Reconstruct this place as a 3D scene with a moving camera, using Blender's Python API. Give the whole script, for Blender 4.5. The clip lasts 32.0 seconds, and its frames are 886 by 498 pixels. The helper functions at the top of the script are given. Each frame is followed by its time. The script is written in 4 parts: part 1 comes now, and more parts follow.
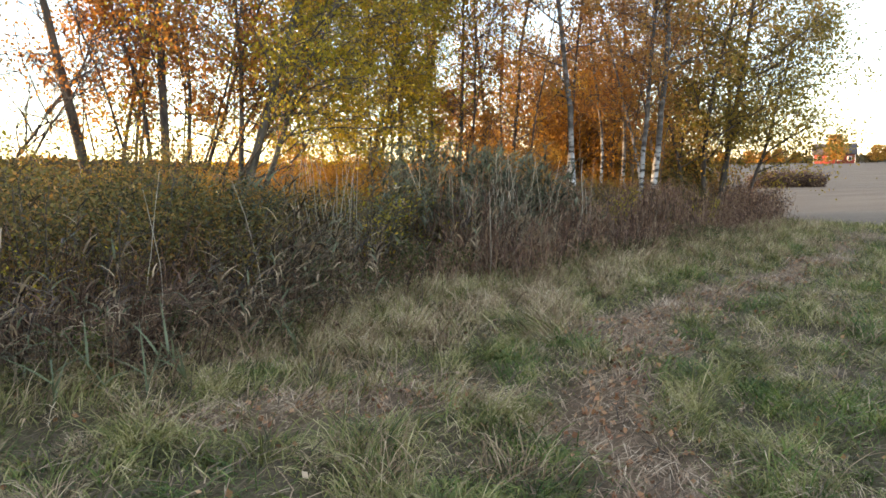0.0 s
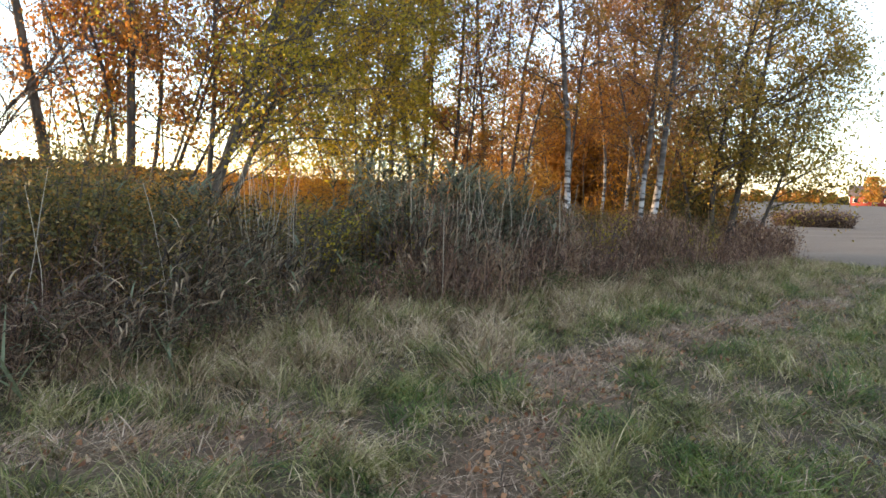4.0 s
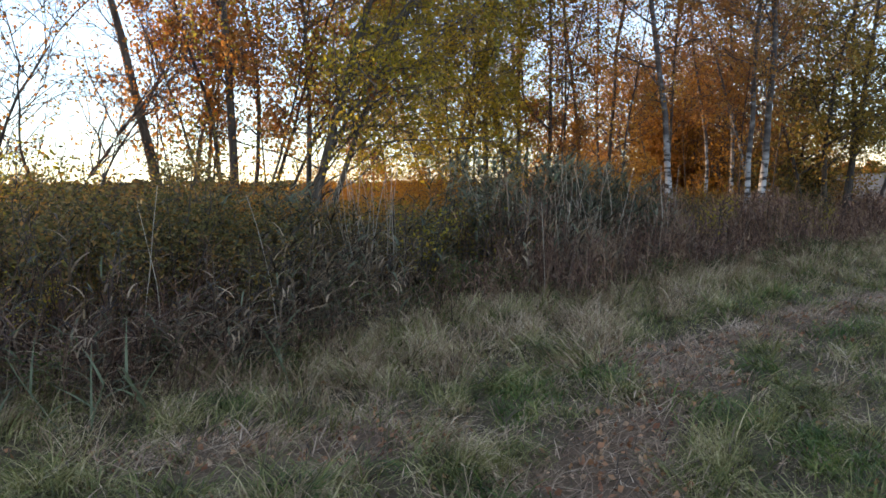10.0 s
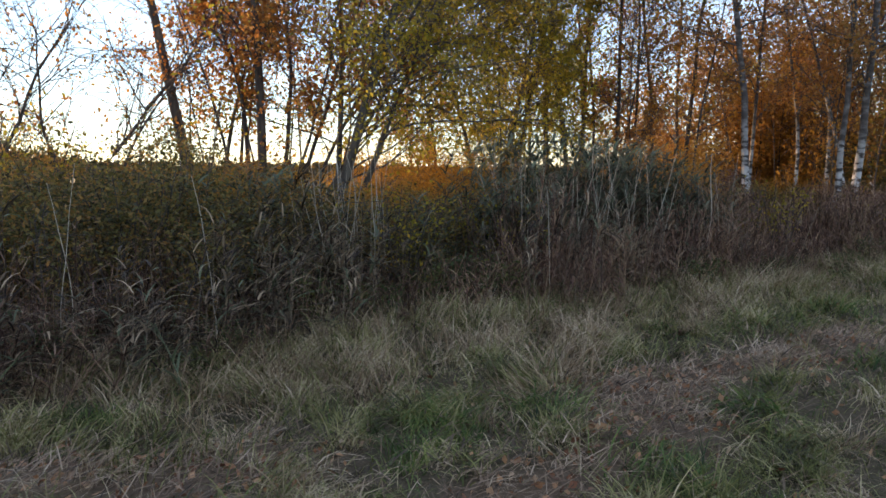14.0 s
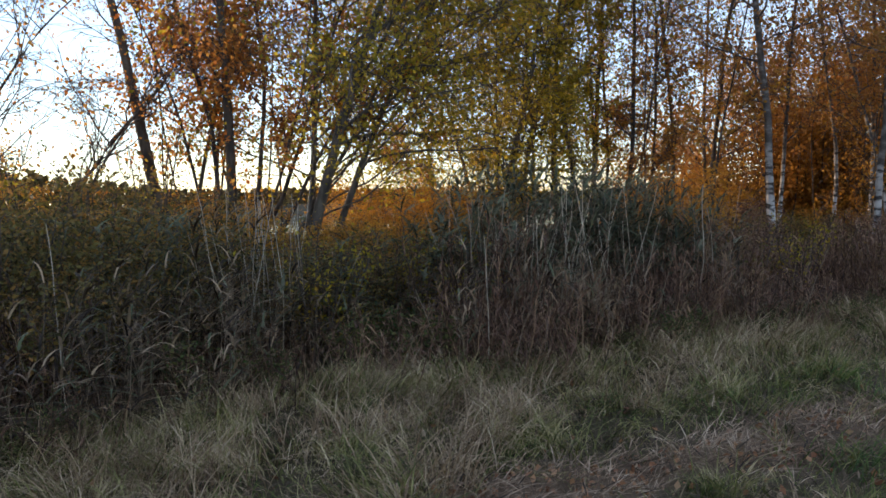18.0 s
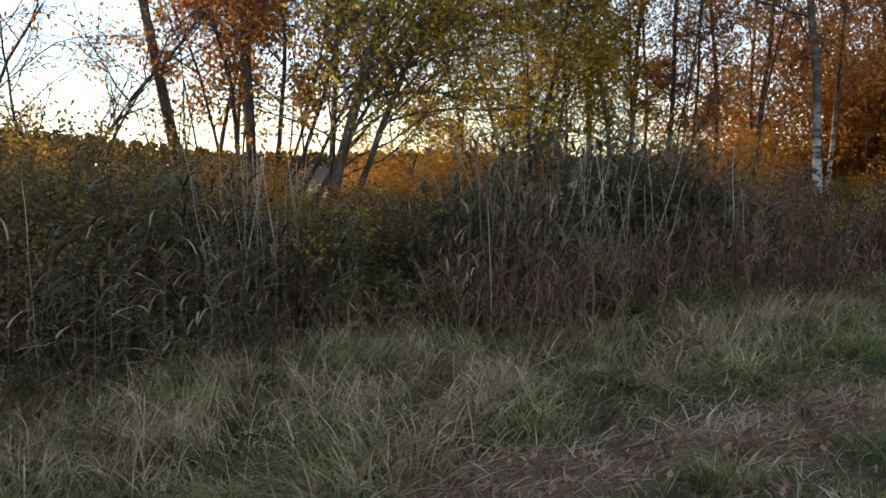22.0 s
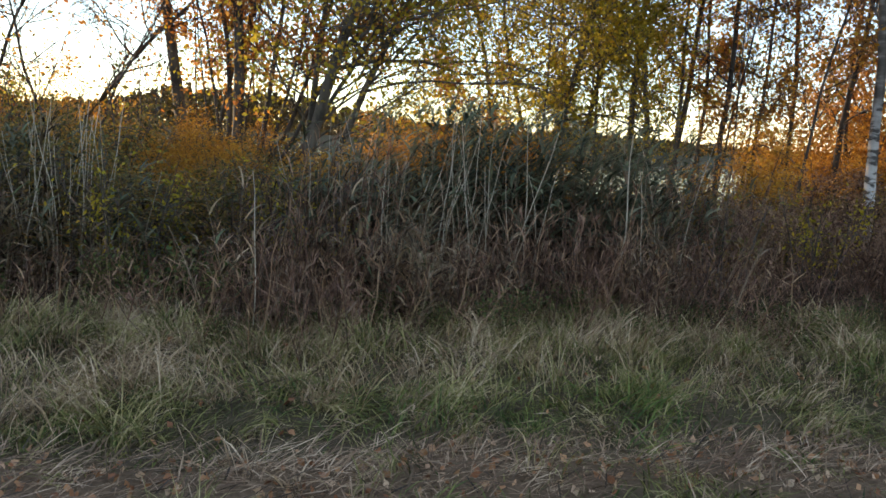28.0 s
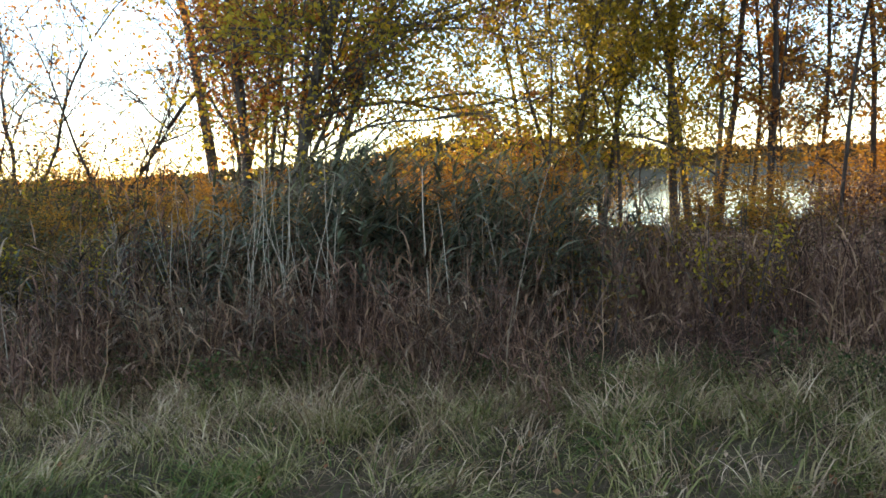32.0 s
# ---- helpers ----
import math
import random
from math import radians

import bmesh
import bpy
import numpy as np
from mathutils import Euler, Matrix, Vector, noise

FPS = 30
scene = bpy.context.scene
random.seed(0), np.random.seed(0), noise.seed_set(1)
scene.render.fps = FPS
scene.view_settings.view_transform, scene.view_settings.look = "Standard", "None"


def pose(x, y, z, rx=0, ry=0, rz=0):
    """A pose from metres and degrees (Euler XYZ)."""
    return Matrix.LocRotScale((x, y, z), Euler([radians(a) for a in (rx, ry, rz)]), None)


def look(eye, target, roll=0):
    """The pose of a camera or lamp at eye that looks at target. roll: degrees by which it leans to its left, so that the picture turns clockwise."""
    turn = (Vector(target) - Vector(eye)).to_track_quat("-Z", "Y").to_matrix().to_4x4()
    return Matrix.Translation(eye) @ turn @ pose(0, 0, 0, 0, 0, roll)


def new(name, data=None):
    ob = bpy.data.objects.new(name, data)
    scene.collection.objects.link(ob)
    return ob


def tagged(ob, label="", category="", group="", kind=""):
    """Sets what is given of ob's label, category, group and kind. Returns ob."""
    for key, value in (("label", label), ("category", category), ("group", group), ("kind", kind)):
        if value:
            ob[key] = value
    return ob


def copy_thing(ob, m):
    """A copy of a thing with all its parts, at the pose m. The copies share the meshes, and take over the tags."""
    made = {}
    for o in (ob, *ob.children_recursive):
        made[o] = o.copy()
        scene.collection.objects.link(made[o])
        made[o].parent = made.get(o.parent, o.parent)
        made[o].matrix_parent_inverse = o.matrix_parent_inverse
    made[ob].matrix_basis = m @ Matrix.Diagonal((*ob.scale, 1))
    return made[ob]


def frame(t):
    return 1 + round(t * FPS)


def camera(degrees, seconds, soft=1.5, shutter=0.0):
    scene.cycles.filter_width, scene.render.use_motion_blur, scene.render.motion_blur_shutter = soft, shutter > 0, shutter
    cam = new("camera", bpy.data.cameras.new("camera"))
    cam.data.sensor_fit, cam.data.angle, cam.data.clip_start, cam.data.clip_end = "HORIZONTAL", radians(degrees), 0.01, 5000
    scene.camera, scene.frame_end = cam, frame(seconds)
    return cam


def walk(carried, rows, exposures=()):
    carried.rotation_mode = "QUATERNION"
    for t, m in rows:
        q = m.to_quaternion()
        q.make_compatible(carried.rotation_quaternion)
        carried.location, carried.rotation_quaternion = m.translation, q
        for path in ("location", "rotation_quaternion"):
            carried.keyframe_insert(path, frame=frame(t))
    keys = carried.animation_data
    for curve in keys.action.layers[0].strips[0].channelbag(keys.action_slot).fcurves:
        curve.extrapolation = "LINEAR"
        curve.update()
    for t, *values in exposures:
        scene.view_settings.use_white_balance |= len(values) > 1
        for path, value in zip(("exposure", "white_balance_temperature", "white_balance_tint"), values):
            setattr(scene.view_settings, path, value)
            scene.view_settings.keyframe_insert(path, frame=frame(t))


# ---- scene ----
# ---- camera ----
cam = camera(56.0, 32.0, soft=1.6)
PATH = [
    (0, pose(-3.593, -2.288, 1.508, 84.52, 0.84, -24.04)),
    (0.5, pose(-3.564, -2.323, 1.496, 85.59, 3.39, -22.81)),
    (1, pose(-3.494, -2.310, 1.464, 85.18, 2.55, -23.67)),
    (1.5, pose(-3.355, -2.209, 1.468, 84.41, -0.11, -22.57)),
    (2, pose(-3.210, -2.143, 1.475, 85.58, 1.22, -24.07)),
    (2.5, pose(-3.020, -2.087, 1.456, 85.59, 1.71, -20.75)),
    (3, pose(-2.818, -2.062, 1.463, 84.70, 1.01, -20.72)),
    (3.5, pose(-2.714, -2.022, 1.447, 85.30, 0.11, -20.43)),
    (4, pose(-2.603, -1.967, 1.451, 86.04, -1.97, -21.85)),
    (4.5, pose(-2.574, -1.976, 1.423, 87.67, -0.26, -19.53)),
    (6.5, pose(-2.562, -1.951, 1.439, 87.53, 1.91, -20.34)),
    (7, pose(-2.547, -1.950, 1.441, 87.15, 1.34, -22.55)),
    (7.5, pose(-2.543, -1.952, 1.440, 87.31, 1.27, -24.30)),
    (8, pose(-2.546, -1.960, 1.438, 87.03, 1.47, -24.79)),
    (8.5, pose(-2.557, -1.951, 1.436, 86.73, 1.61, -23.17)),
    (9, pose(-2.582, -1.942, 1.437, 86.65, 1.95, -17.47)),
    (9.5, pose(-2.595, -1.945, 1.436, 86.32, 2.09, -14.58)),
    (10, pose(-2.589, -1.933, 1.429, 85.87, 1.92, -15.26)),
    (10.5, pose(-2.542, -1.917, 1.422, 86.96, 2.22, -18.06)),
    (11, pose(-2.439, -1.887, 1.387, 87.49, 3.10, -17.55)),
    (11.5, pose(-2.218, -1.834, 1.409, 86.11, 0.98, -14.80)),
    (12, pose(-2.084, -1.739, 1.415, 84.30, 3.35, -13.98)),
    (12.5, pose(-1.932, -1.596, 1.407, 85.23, 1.92, -13.15)),
    (13, pose(-1.779, -1.479, 1.408, 85.76, 1.28, -13.59)),
    (13.5, pose(-1.545, -1.384, 1.393, 84.95, 1.38, -9.71)),
    (15.5, pose(-0.966, -0.898, 1.467, 86.07, 0.49, -5.78)),
    (16, pose(-0.760, -0.817, 1.484, 86.81, 1.31, -5.90)),
    (16.5, pose(-0.600, -0.678, 1.495, 87.44, -0.84, -5.93)),
    (17, pose(-0.509, -0.624, 1.485, 86.73, -0.67, -4.72)),
    (17.5, pose(-0.338, -0.519, 1.483, 87.91, -0.66, -2.95)),
    (18, pose(-0.212, -0.381, 1.512, 86.77, 1.34, -3.19)),
    (18.5, pose(-0.169, -0.251, 1.524, 86.63, -0.13, -3.20)),
    (19, pose(-0.089, -0.140, 1.519, 87.21, 0.83, -4.28)),
    (19.5, pose(-0.027, -0.088, 1.514, 87.76, -0.29, -1.99)),
    (20, pose(-0.004, -0.068, 1.504, 87.60, 0.68, -1.69)),
    (20.5, pose(0.014, -0.069, 1.499, 87.29, 0.48, -0.34)),
    (21, pose(0.024, -0.073, 1.497, 87.23, 1.09, 0.00)),
    (21.5, pose(0.076, -0.088, 1.481, 86.33, 1.21, -0.01)),
    (22, pose(0.140, -0.041, 1.470, 84.40, 0.85, 0.30)),
    (22.5, pose(0.289, 0.071, 1.483, 85.75, -0.51, 1.26)),
    (23, pose(0.447, 0.168, 1.495, 85.41, 1.68, -1.06)),
    (23.5, pose(0.680, 0.290, 1.487, 85.41, 1.29, 2.46)),
    (24, pose(0.869, 0.397, 1.511, 84.88, 1.76, 3.17)),
    (24.5, pose(1.061, 0.563, 1.509, 84.94, -1.96, 5.72)),
    (25, pose(1.238, 0.663, 1.531, 84.01, 2.88, 7.02)),
    (25.5, pose(1.473, 0.591, 1.498, 83.50, 0.20, 8.84)),
    (26, pose(1.697, 0.544, 1.465, 83.69, 3.09, 5.45)),
    (26.5, pose(1.906, 0.610, 1.473, 83.43, 0.97, 7.21)),
    (28.5, pose(3.044, 1.101, 1.497, 82.36, -2.12, 15.93)),
    (29, pose(3.430, 1.297, 1.500, 82.03, 0.12, 17.90)),
    (29.5, pose(3.749, 1.526, 1.510, 83.52, 1.28, 15.50)),
    (30, pose(4.086, 1.792, 1.518, 81.18, 0.17, 19.40)),
    (30.5, pose(4.369, 2.010, 1.528, 81.55, 1.90, 24.05)),
    (31, pose(4.703, 2.226, 1.551, 80.91, -1.52, 28.91)),
    (31.5, pose(5.031, 2.450, 1.541, 81.78, -0.18, 31.87)),
    (32, pose(5.344, 2.617, 1.560, 84.98, 2.25, 31.27)),
]
EXPOSURES = [(0.0, 3.98, 7200, 12), (4.5, 3.75, 6600, 13), (7.0, 3.32, 6150, 14), (12.0, 3.23, 6200, 16), (17.0, 2.83, 6200, 17), (20.0, 2.88, 6450, 16), (26.0, 3.1, 6600, 12), (29.0, 3.32, 6450, 11), (32.0, 3.46, 6300, 11)]
walk(cam, PATH, EXPOSURES)

# ---- world and sun ----
SUN_AZ = 54.5      # degrees to the left of +y
SUN_EL = 3.0
world = bpy.data.worlds.new("world")
scene.world = world
world.use_nodes = True
wn = world.node_tree.nodes
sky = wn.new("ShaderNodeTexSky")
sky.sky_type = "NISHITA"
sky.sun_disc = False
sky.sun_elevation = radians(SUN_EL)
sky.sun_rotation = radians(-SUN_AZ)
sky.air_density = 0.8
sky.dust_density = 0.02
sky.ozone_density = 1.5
# flat pale blue mixed into the clear sky, added to even out its brightness
pale_mix = wn.new("ShaderNodeMix")
pale_mix.data_type = "RGBA"
pale_mix.inputs[0].default_value = 0.6
pale_mix.inputs[7].default_value = (0.62, 0.7, 0.95, 1)
world.node_tree.links.new(sky.outputs[0], pale_mix.inputs[6])
world.node_tree.links.new(pale_mix.outputs[2], wn["Background"].inputs[0])
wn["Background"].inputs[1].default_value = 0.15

sun_data = bpy.data.lights.new("sun", "SUN")
sun_data.energy = 1.0
sun_data.angle = radians(0.6)
sun_data.color = (1.0, 0.7, 0.42)
sun = new("sun", sun_data)
sa, se = radians(SUN_AZ), radians(SUN_EL)
sun_dir = Vector((-math.sin(sa) * math.cos(se), math.cos(sa) * math.cos(se), math.sin(se)))
sun.matrix_world = look(sun_dir * 50, (0, 0, 0))


# ---- materials ----
def nodes_of(name):
    m = bpy.data.materials.new(name)
    m.use_nodes = True
    n, l = m.node_tree.nodes, m.node_tree.links
    return m, n, l, n["Principled BSDF"]


def ramp(n, colours):
    r = n.new("ShaderNodeValToRGB")
    e = r.color_ramp.elements
    while len(e) < len(colours):
        e.new(0.5)
    for k, c in enumerate(colours):
        e[k].position = k / max(1, len(colours) - 1)
        e[k].color = (*c, 1)
    return r


def leafy(name, colours, translucent=0.4, rough=0.6, patch=1.2, each=0.72, slowly=1.3):
    """Blades and leaves: one colour out of the ramp for each blade, shifted by a slow noise from patch to patch."""
    m, n, l, b = nodes_of(name)
    geo = n.new("ShaderNodeNewGeometry")
    slow = n.new("ShaderNodeTexNoise")
    slow.inputs["Scale"].default_value = patch
    l.new(geo.outputs["Position"], slow.inputs["Vector"])
    mixv = n.new("ShaderNodeMath")
    mixv.operation = "MULTIPLY_ADD"
    l.new(geo.outputs["Random Per Island"], mixv.inputs[0])
    mixv.inputs[1].default_value = each
    sub = n.new("ShaderNodeMath")
    sub.operation = "MULTIPLY_ADD"
    l.new(slow.outputs["Fac"], sub.inputs[0])
    sub.inputs[1].default_value = slowly
    sub.inputs[2].default_value = 0.5 - each / 2 - slowly / 2
    l.new(sub.outputs[0], mixv.inputs[2])
    r = ramp(n, colours)
    l.new(mixv.outputs[0], r.inputs[0])
    fine = n.new("ShaderNodeTexNoise")
    fine.inputs["Scale"].default_value = 60
    l.new(geo.outputs["Position"], fine.inputs["Vector"])
    hsv = n.new("ShaderNodeHueSaturation")
    val = n.new("ShaderNodeMapRange")
    val.inputs["To Min"].default_value, val.inputs["To Max"].default_value = 0.75, 1.25
    l.new(fine.outputs["Fac"], val.inputs["Value"])
    l.new(val.outputs[0], hsv.inputs["Value"])
    l.new(r.outputs[0], hsv.inputs["Color"])
    l.new(hsv.outputs[0], b.inputs["Base Color"])
    b.inputs["Roughness"].default_value = rough
    b.inputs["Specular IOR Level"].default_value = 0.25
    tr = n.new("ShaderNodeBsdfTranslucent")
    l.new(hsv.outputs[0], tr.inputs["Color"])
    mix = n.new("ShaderNodeMixShader")
    mix.inputs[0].default_value = translucent
    l.new(b.outputs[0], mix.inputs[1])
    l.new(tr.outputs[0], mix.inputs[2])
    l.new(mix.outputs[0], n["Material Output"].inputs["Surface"])
    return m


def barky(name, a, b2, scale=14, stretch=0.25, bump=0.5):
    m, n, l, b = nodes_of(name)
    tc = n.new("ShaderNodeTexCoord")
    mp = n.new("ShaderNodeMapping")
    mp.inputs["Scale"].default_value = (1, 1, stretch)
    l.new(tc.outputs["Object"], mp.inputs["Vector"])
    nz = n.new("ShaderNodeTexNoise")
    nz.inputs["Scale"].default_value, nz.inputs["Detail"].default_value = scale, 8
    l.new(mp.outputs[0], nz.inputs["Vector"])
    r = ramp(n, [a, b2])
    r.color_ramp.elements[0].position, r.color_ramp.elements[1].position = 0.35, 0.68
    l.new(nz.outputs["Fac"], r.inputs[0])
    l.new(r.outputs[0], b.inputs["Base Color"])
    b.inputs["Roughness"].default_value = 0.9
    bp = n.new("ShaderNodeBump")
    bp.inputs["Strength"].default_value = bump
    bp.inputs["Distance"].default_value = 0.02
    l.new(nz.outputs["Fac"], bp.inputs["Height"])
    l.new(bp.outputs[0], b.inputs["Normal"])
    return m


def birch_bark(name):
    m, n, l, b = nodes_of(name)
    tc = n.new("ShaderNodeTexCoord")
    mp = n.new("ShaderNodeMapping")
    mp.inputs["Scale"].default_value = (3.5, 3.5, 8)
    l.new(tc.outputs["Object"], mp.inputs["Vector"])
    nz = n.new("ShaderNodeTexNoise")
    nz.inputs["Scale"].default_value, nz.inputs["Detail"].default_value = 1.6, 6
    l.new(mp.outputs[0], nz.inputs["Vector"])
    marks = ramp(n, [(0.03, 0.025, 0.02), (0.03, 0.025, 0.02), (0.5, 0.47, 0.43), (0.66, 0.63, 0.58)])
    for k, p in enumerate((0.0, 0.43, 0.5, 1.0)):
        marks.color_ramp.elements[k].position = p
    l.new(nz.outputs["Fac"], marks.inputs[0])
    # the white bark gives way to brown higher up the stem
    sep = n.new("ShaderNodeSeparateXYZ")
    l.new(tc.outputs["Object"], sep.inputs[0])
    big = n.new("ShaderNodeTexNoise")
    big.inputs["Scale"].default_value = 3
    l.new(tc.outputs["Object"], big.inputs["Vector"])
    add = n.new("ShaderNodeMath")
    add.operation = "MULTIPLY_ADD"
    l.new(big.outputs["Fac"], add.inputs[0])
    add.inputs[1].default_value = 1.8
    l.new(sep.outputs["Z"], add.inputs[2])
    mr = n.new("ShaderNodeMapRange")
    mr.inputs["From Min"].default_value, mr.inputs["From Max"].default_value = 1.5, 2.9
    l.new(add.outputs[0], mr.inputs["Value"])
    mx = n.new("ShaderNodeMix")
    mx.data_type = "RGBA"
    l.new(mr.outputs[0], mx.inputs[0])
    l.new(marks.outputs[0], mx.inputs[6])
    upper = ramp(n, [(0.035, 0.027, 0.022), (0.06, 0.046, 0.037), (0.1, 0.078, 0.062), (0.2, 0.175, 0.15)])
    for k, p in enumerate((0.0, 0.45, 0.56, 0.66)):
        upper.color_ramp.elements[k].position = p
    l.new(nz.outputs["Fac"], upper.inputs[0])
    l.new(upper.outputs[0], mx.inputs[7])
    l.new(mx.outputs[2], b.inputs["Base Color"])
    b.inputs["Roughness"].default_value = 0.75
    bp = n.new("ShaderNodeBump")
    bp.inputs["Strength"].default_value = 0.4
    bp.inputs["Distance"].default_value = 0.01
    l.new(nz.outputs["Fac"], bp.inputs["Height"])
    l.new(bp.outputs[0], b.inputs["Normal"])
    return m


def plain(name, colour, rough=0.8, metal=0.0, var=0.15, scale=3.0):
    m, n, l, b = nodes_of(name)
    tc = n.new("ShaderNodeTexCoord")
    nz = n.new("ShaderNodeTexNoise")
    nz.inputs["Scale"].default_value, nz.inputs["Detail"].default_value = scale, 6
    l.new(tc.outputs["Object"], nz.inputs["Vector"])
    r = ramp(n, [tuple(c * (1 - var) for c in colour), tuple(min(1, c * (1 + var)) for c in colour)])
    l.new(nz.outputs["Fac"], r.inputs[0])
    l.new(r.outputs[0], b.inputs["Base Color"])
    b.inputs["Roughness"].default_value, b.inputs["Metallic"].default_value = rough, metal
    return m


def ground_material():
    m, n, l, b = nodes_of("meadow_soil_and_stubble")
    geo = n.new("ShaderNodeNewGeometry")
    a = n.new("ShaderNodeTexNoise")
    a.inputs["Scale"].default_value, a.inputs["Detail"].default_value = 1.1, 10
    l.new(geo.outputs["Position"], a.inputs["Vector"])
    c = n.new("ShaderNodeTexNoise")
    c.inputs["Scale"].default_value, c.inputs["Detail"].default_value = 38, 8
    l.new(geo.outputs["Position"], c.inputs["Vector"])
    # soil and grass tones, set darker to put shade between the clumps
    mead = ramp(n, [(0.027, 0.022, 0.013), (0.05, 0.05, 0.022), (0.105, 0.08, 0.05), (0.06, 0.062, 0.027)])
    mixf = n.new("ShaderNodeMath")
    mixf.operation = "MULTIPLY_ADD"
    l.new(c.outputs["Fac"], mixf.inputs[0])
    mixf.inputs[1].default_value = 0.6
    half = n.new("ShaderNodeMath")
    half.operation = "MULTIPLY"
    l.new(a.outputs["Fac"], half.inputs[0])
    half.inputs[1].default_value = 0.45
    l.new(half.outputs[0], mixf.inputs[2])
    l.new(mixf.outputs[0], mead.inputs[0])
    stub = n.new("ShaderNodeTexNoise")
    stub.inputs["Scale"].default_value, stub.inputs["Detail"].default_value = 0.12, 9
    mp = n.new("ShaderNodeMapping")
    mp.inputs["Rotation"].default_value = (0, 0, radians(20))
    mp.inputs["Scale"].default_value = (1, 5, 1)
    l.new(geo.outputs["Position"], mp.inputs["Vector"])
    l.new(mp.outputs[0], stub.inputs["Vector"])
    sr = ramp(n, [(0.105, 0.08, 0.058), (0.165, 0.128, 0.092), (0.25, 0.195, 0.14)])
    l.new(stub.outputs["Fac"], sr.inputs[0])
    straw = ramp(n, [(0.065, 0.045, 0.028), (0.15, 0.105, 0.066), (0.25, 0.185, 0.115)])
    l.new(c.outputs["Fac"], straw.inputs[0])
    f1 = n.new("ShaderNodeAttribute")
    f1.attribute_name = "trail"
    m1 = n.new("ShaderNodeMix")
    m1.data_type = "RGBA"
    l.new(f1.outputs["Fac"], m1.inputs[0])
    l.new(mead.outputs[0], m1.inputs[6])
    l.new(straw.outputs[0], m1.inputs[7])
    f2 = n.new("ShaderNodeAttribute")
    f2.attribute_name = "field"
    m2 = n.new("ShaderNodeMix")
    m2.data_type = "RGBA"
    l.new(f2.outputs["Fac"], m2.inputs[0])
    l.new(m1.outputs[2], m2.inputs[6])
    l.new(sr.outputs[0], m2.inputs[7])
    l.new(m2.outputs[2], b.inputs["Base Color"])
    b.inputs["Roughness"].default_value = 0.95
    b.inputs["Specular IOR Level"].default_value = 0.05
    bp = n.new("ShaderNodeBump")
    bp.inputs["Strength"].default_value = 0.7
    bp.inputs["Distance"].default_value = 0.03
    l.new(c.outputs["Fac"], bp.inputs["Height"])
    l.new(bp.outputs[0], b.inputs["Normal"])
    return m


def water_material():
    m, n, l, b = nodes_of("lake_water")
    b.inputs["Base Color"].default_value = (0.02, 0.025, 0.03, 1)
    b.inputs["Roughness"].default_value = 0.06
    b.inputs["IOR"].default_value = 1.33
    geo = n.new("ShaderNodeNewGeometry")
    w = n.new("ShaderNodeTexNoise")
    w.inputs["Scale"].default_value, w.inputs["Detail"].default_value = 1.5, 5
    l.new(geo.outputs["Position"], w.inputs["Vector"])
    bp = n.new("ShaderNodeBump")
    bp.inputs["Strength"].default_value, bp.inputs["Distance"].default_value = 0.15, 0.05
    l.new(w.outputs["Fac"], bp.inputs["Height"])
    l.new(bp.outputs[0], b.inputs["Normal"])
    return m


M_GROUND = ground_material()
M_WATER = water_material()
M_GRASS = leafy("meadow_grass", [(0.034, 0.034, 0.014), (0.085, 0.09, 0.025), (0.19, 0.187, 0.055), (0.34, 0.29, 0.12), (0.58, 0.46, 0.26)], 0.25, patch=4.0, each=0.55, slowly=1.7)
M_GREEN = leafy("lush_grass", [(0.022, 0.042, 0.012), (0.064, 0.108, 0.024), (0.145, 0.185, 0.042), (0.29, 0.28, 0.08)], 0.25, patch=4.0, each=0.55, slowly=1.5)
M_STRAW = leafy("dry_straw", [(0.1, 0.06, 0.033), (0.24, 0.16, 0.085), (0.42, 0.305, 0.18), (0.62, 0.49, 0.32)], 0.2, patch=4.0, each=0.7, slowly=1.2)
M_LITTER = leafy("fallen_leaf", [(0.14, 0.055, 0.026), (0.28, 0.115, 0.05), (0.42, 0.22, 0.1), (0.55, 0.4, 0.26)], 0.1)
# dead grass, its colours darkened to stand for shade under the clumps
M_THATCH = leafy("shade_toned_thatch", [(0.021, 0.013, 0.007), (0.053, 0.035, 0.017), (0.107, 0.073, 0.04), (0.202, 0.143, 0.081)], 0.1, patch=2.5)
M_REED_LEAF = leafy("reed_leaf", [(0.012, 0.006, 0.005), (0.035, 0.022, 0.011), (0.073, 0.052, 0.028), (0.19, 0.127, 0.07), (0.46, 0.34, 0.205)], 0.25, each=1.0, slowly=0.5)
M_FRESH = leafy("fresh_reed_leaf", [(0.055, 0.075, 0.035), (0.11, 0.13, 0.065), (0.2, 0.21, 0.12)], 0.3)
M_FLAT = leafy("trodden_straw", [(0.075, 0.044, 0.026), (0.18, 0.11, 0.063), (0.33, 0.225, 0.135), (0.55, 0.42, 0.28)], 0.15, patch=4.0)
M_REED_STALK = leafy("reed_stalk", [(0.073, 0.046, 0.028), (0.159, 0.109, 0.067), (0.329, 0.252, 0.168)], 0.05)
M_NETTLE = leafy("dark_green_weed_leaf", [(0.018, 0.035, 0.01), (0.045, 0.07, 0.018), (0.09, 0.11, 0.03), (0.16, 0.14, 0.04)], 0.3)
M_PALE_STALK = leafy("bleached_stalk", [(0.24, 0.19, 0.13), (0.52, 0.45, 0.34)], 0.0)
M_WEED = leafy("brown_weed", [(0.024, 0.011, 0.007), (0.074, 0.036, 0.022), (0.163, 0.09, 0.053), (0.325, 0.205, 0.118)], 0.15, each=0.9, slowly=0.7)
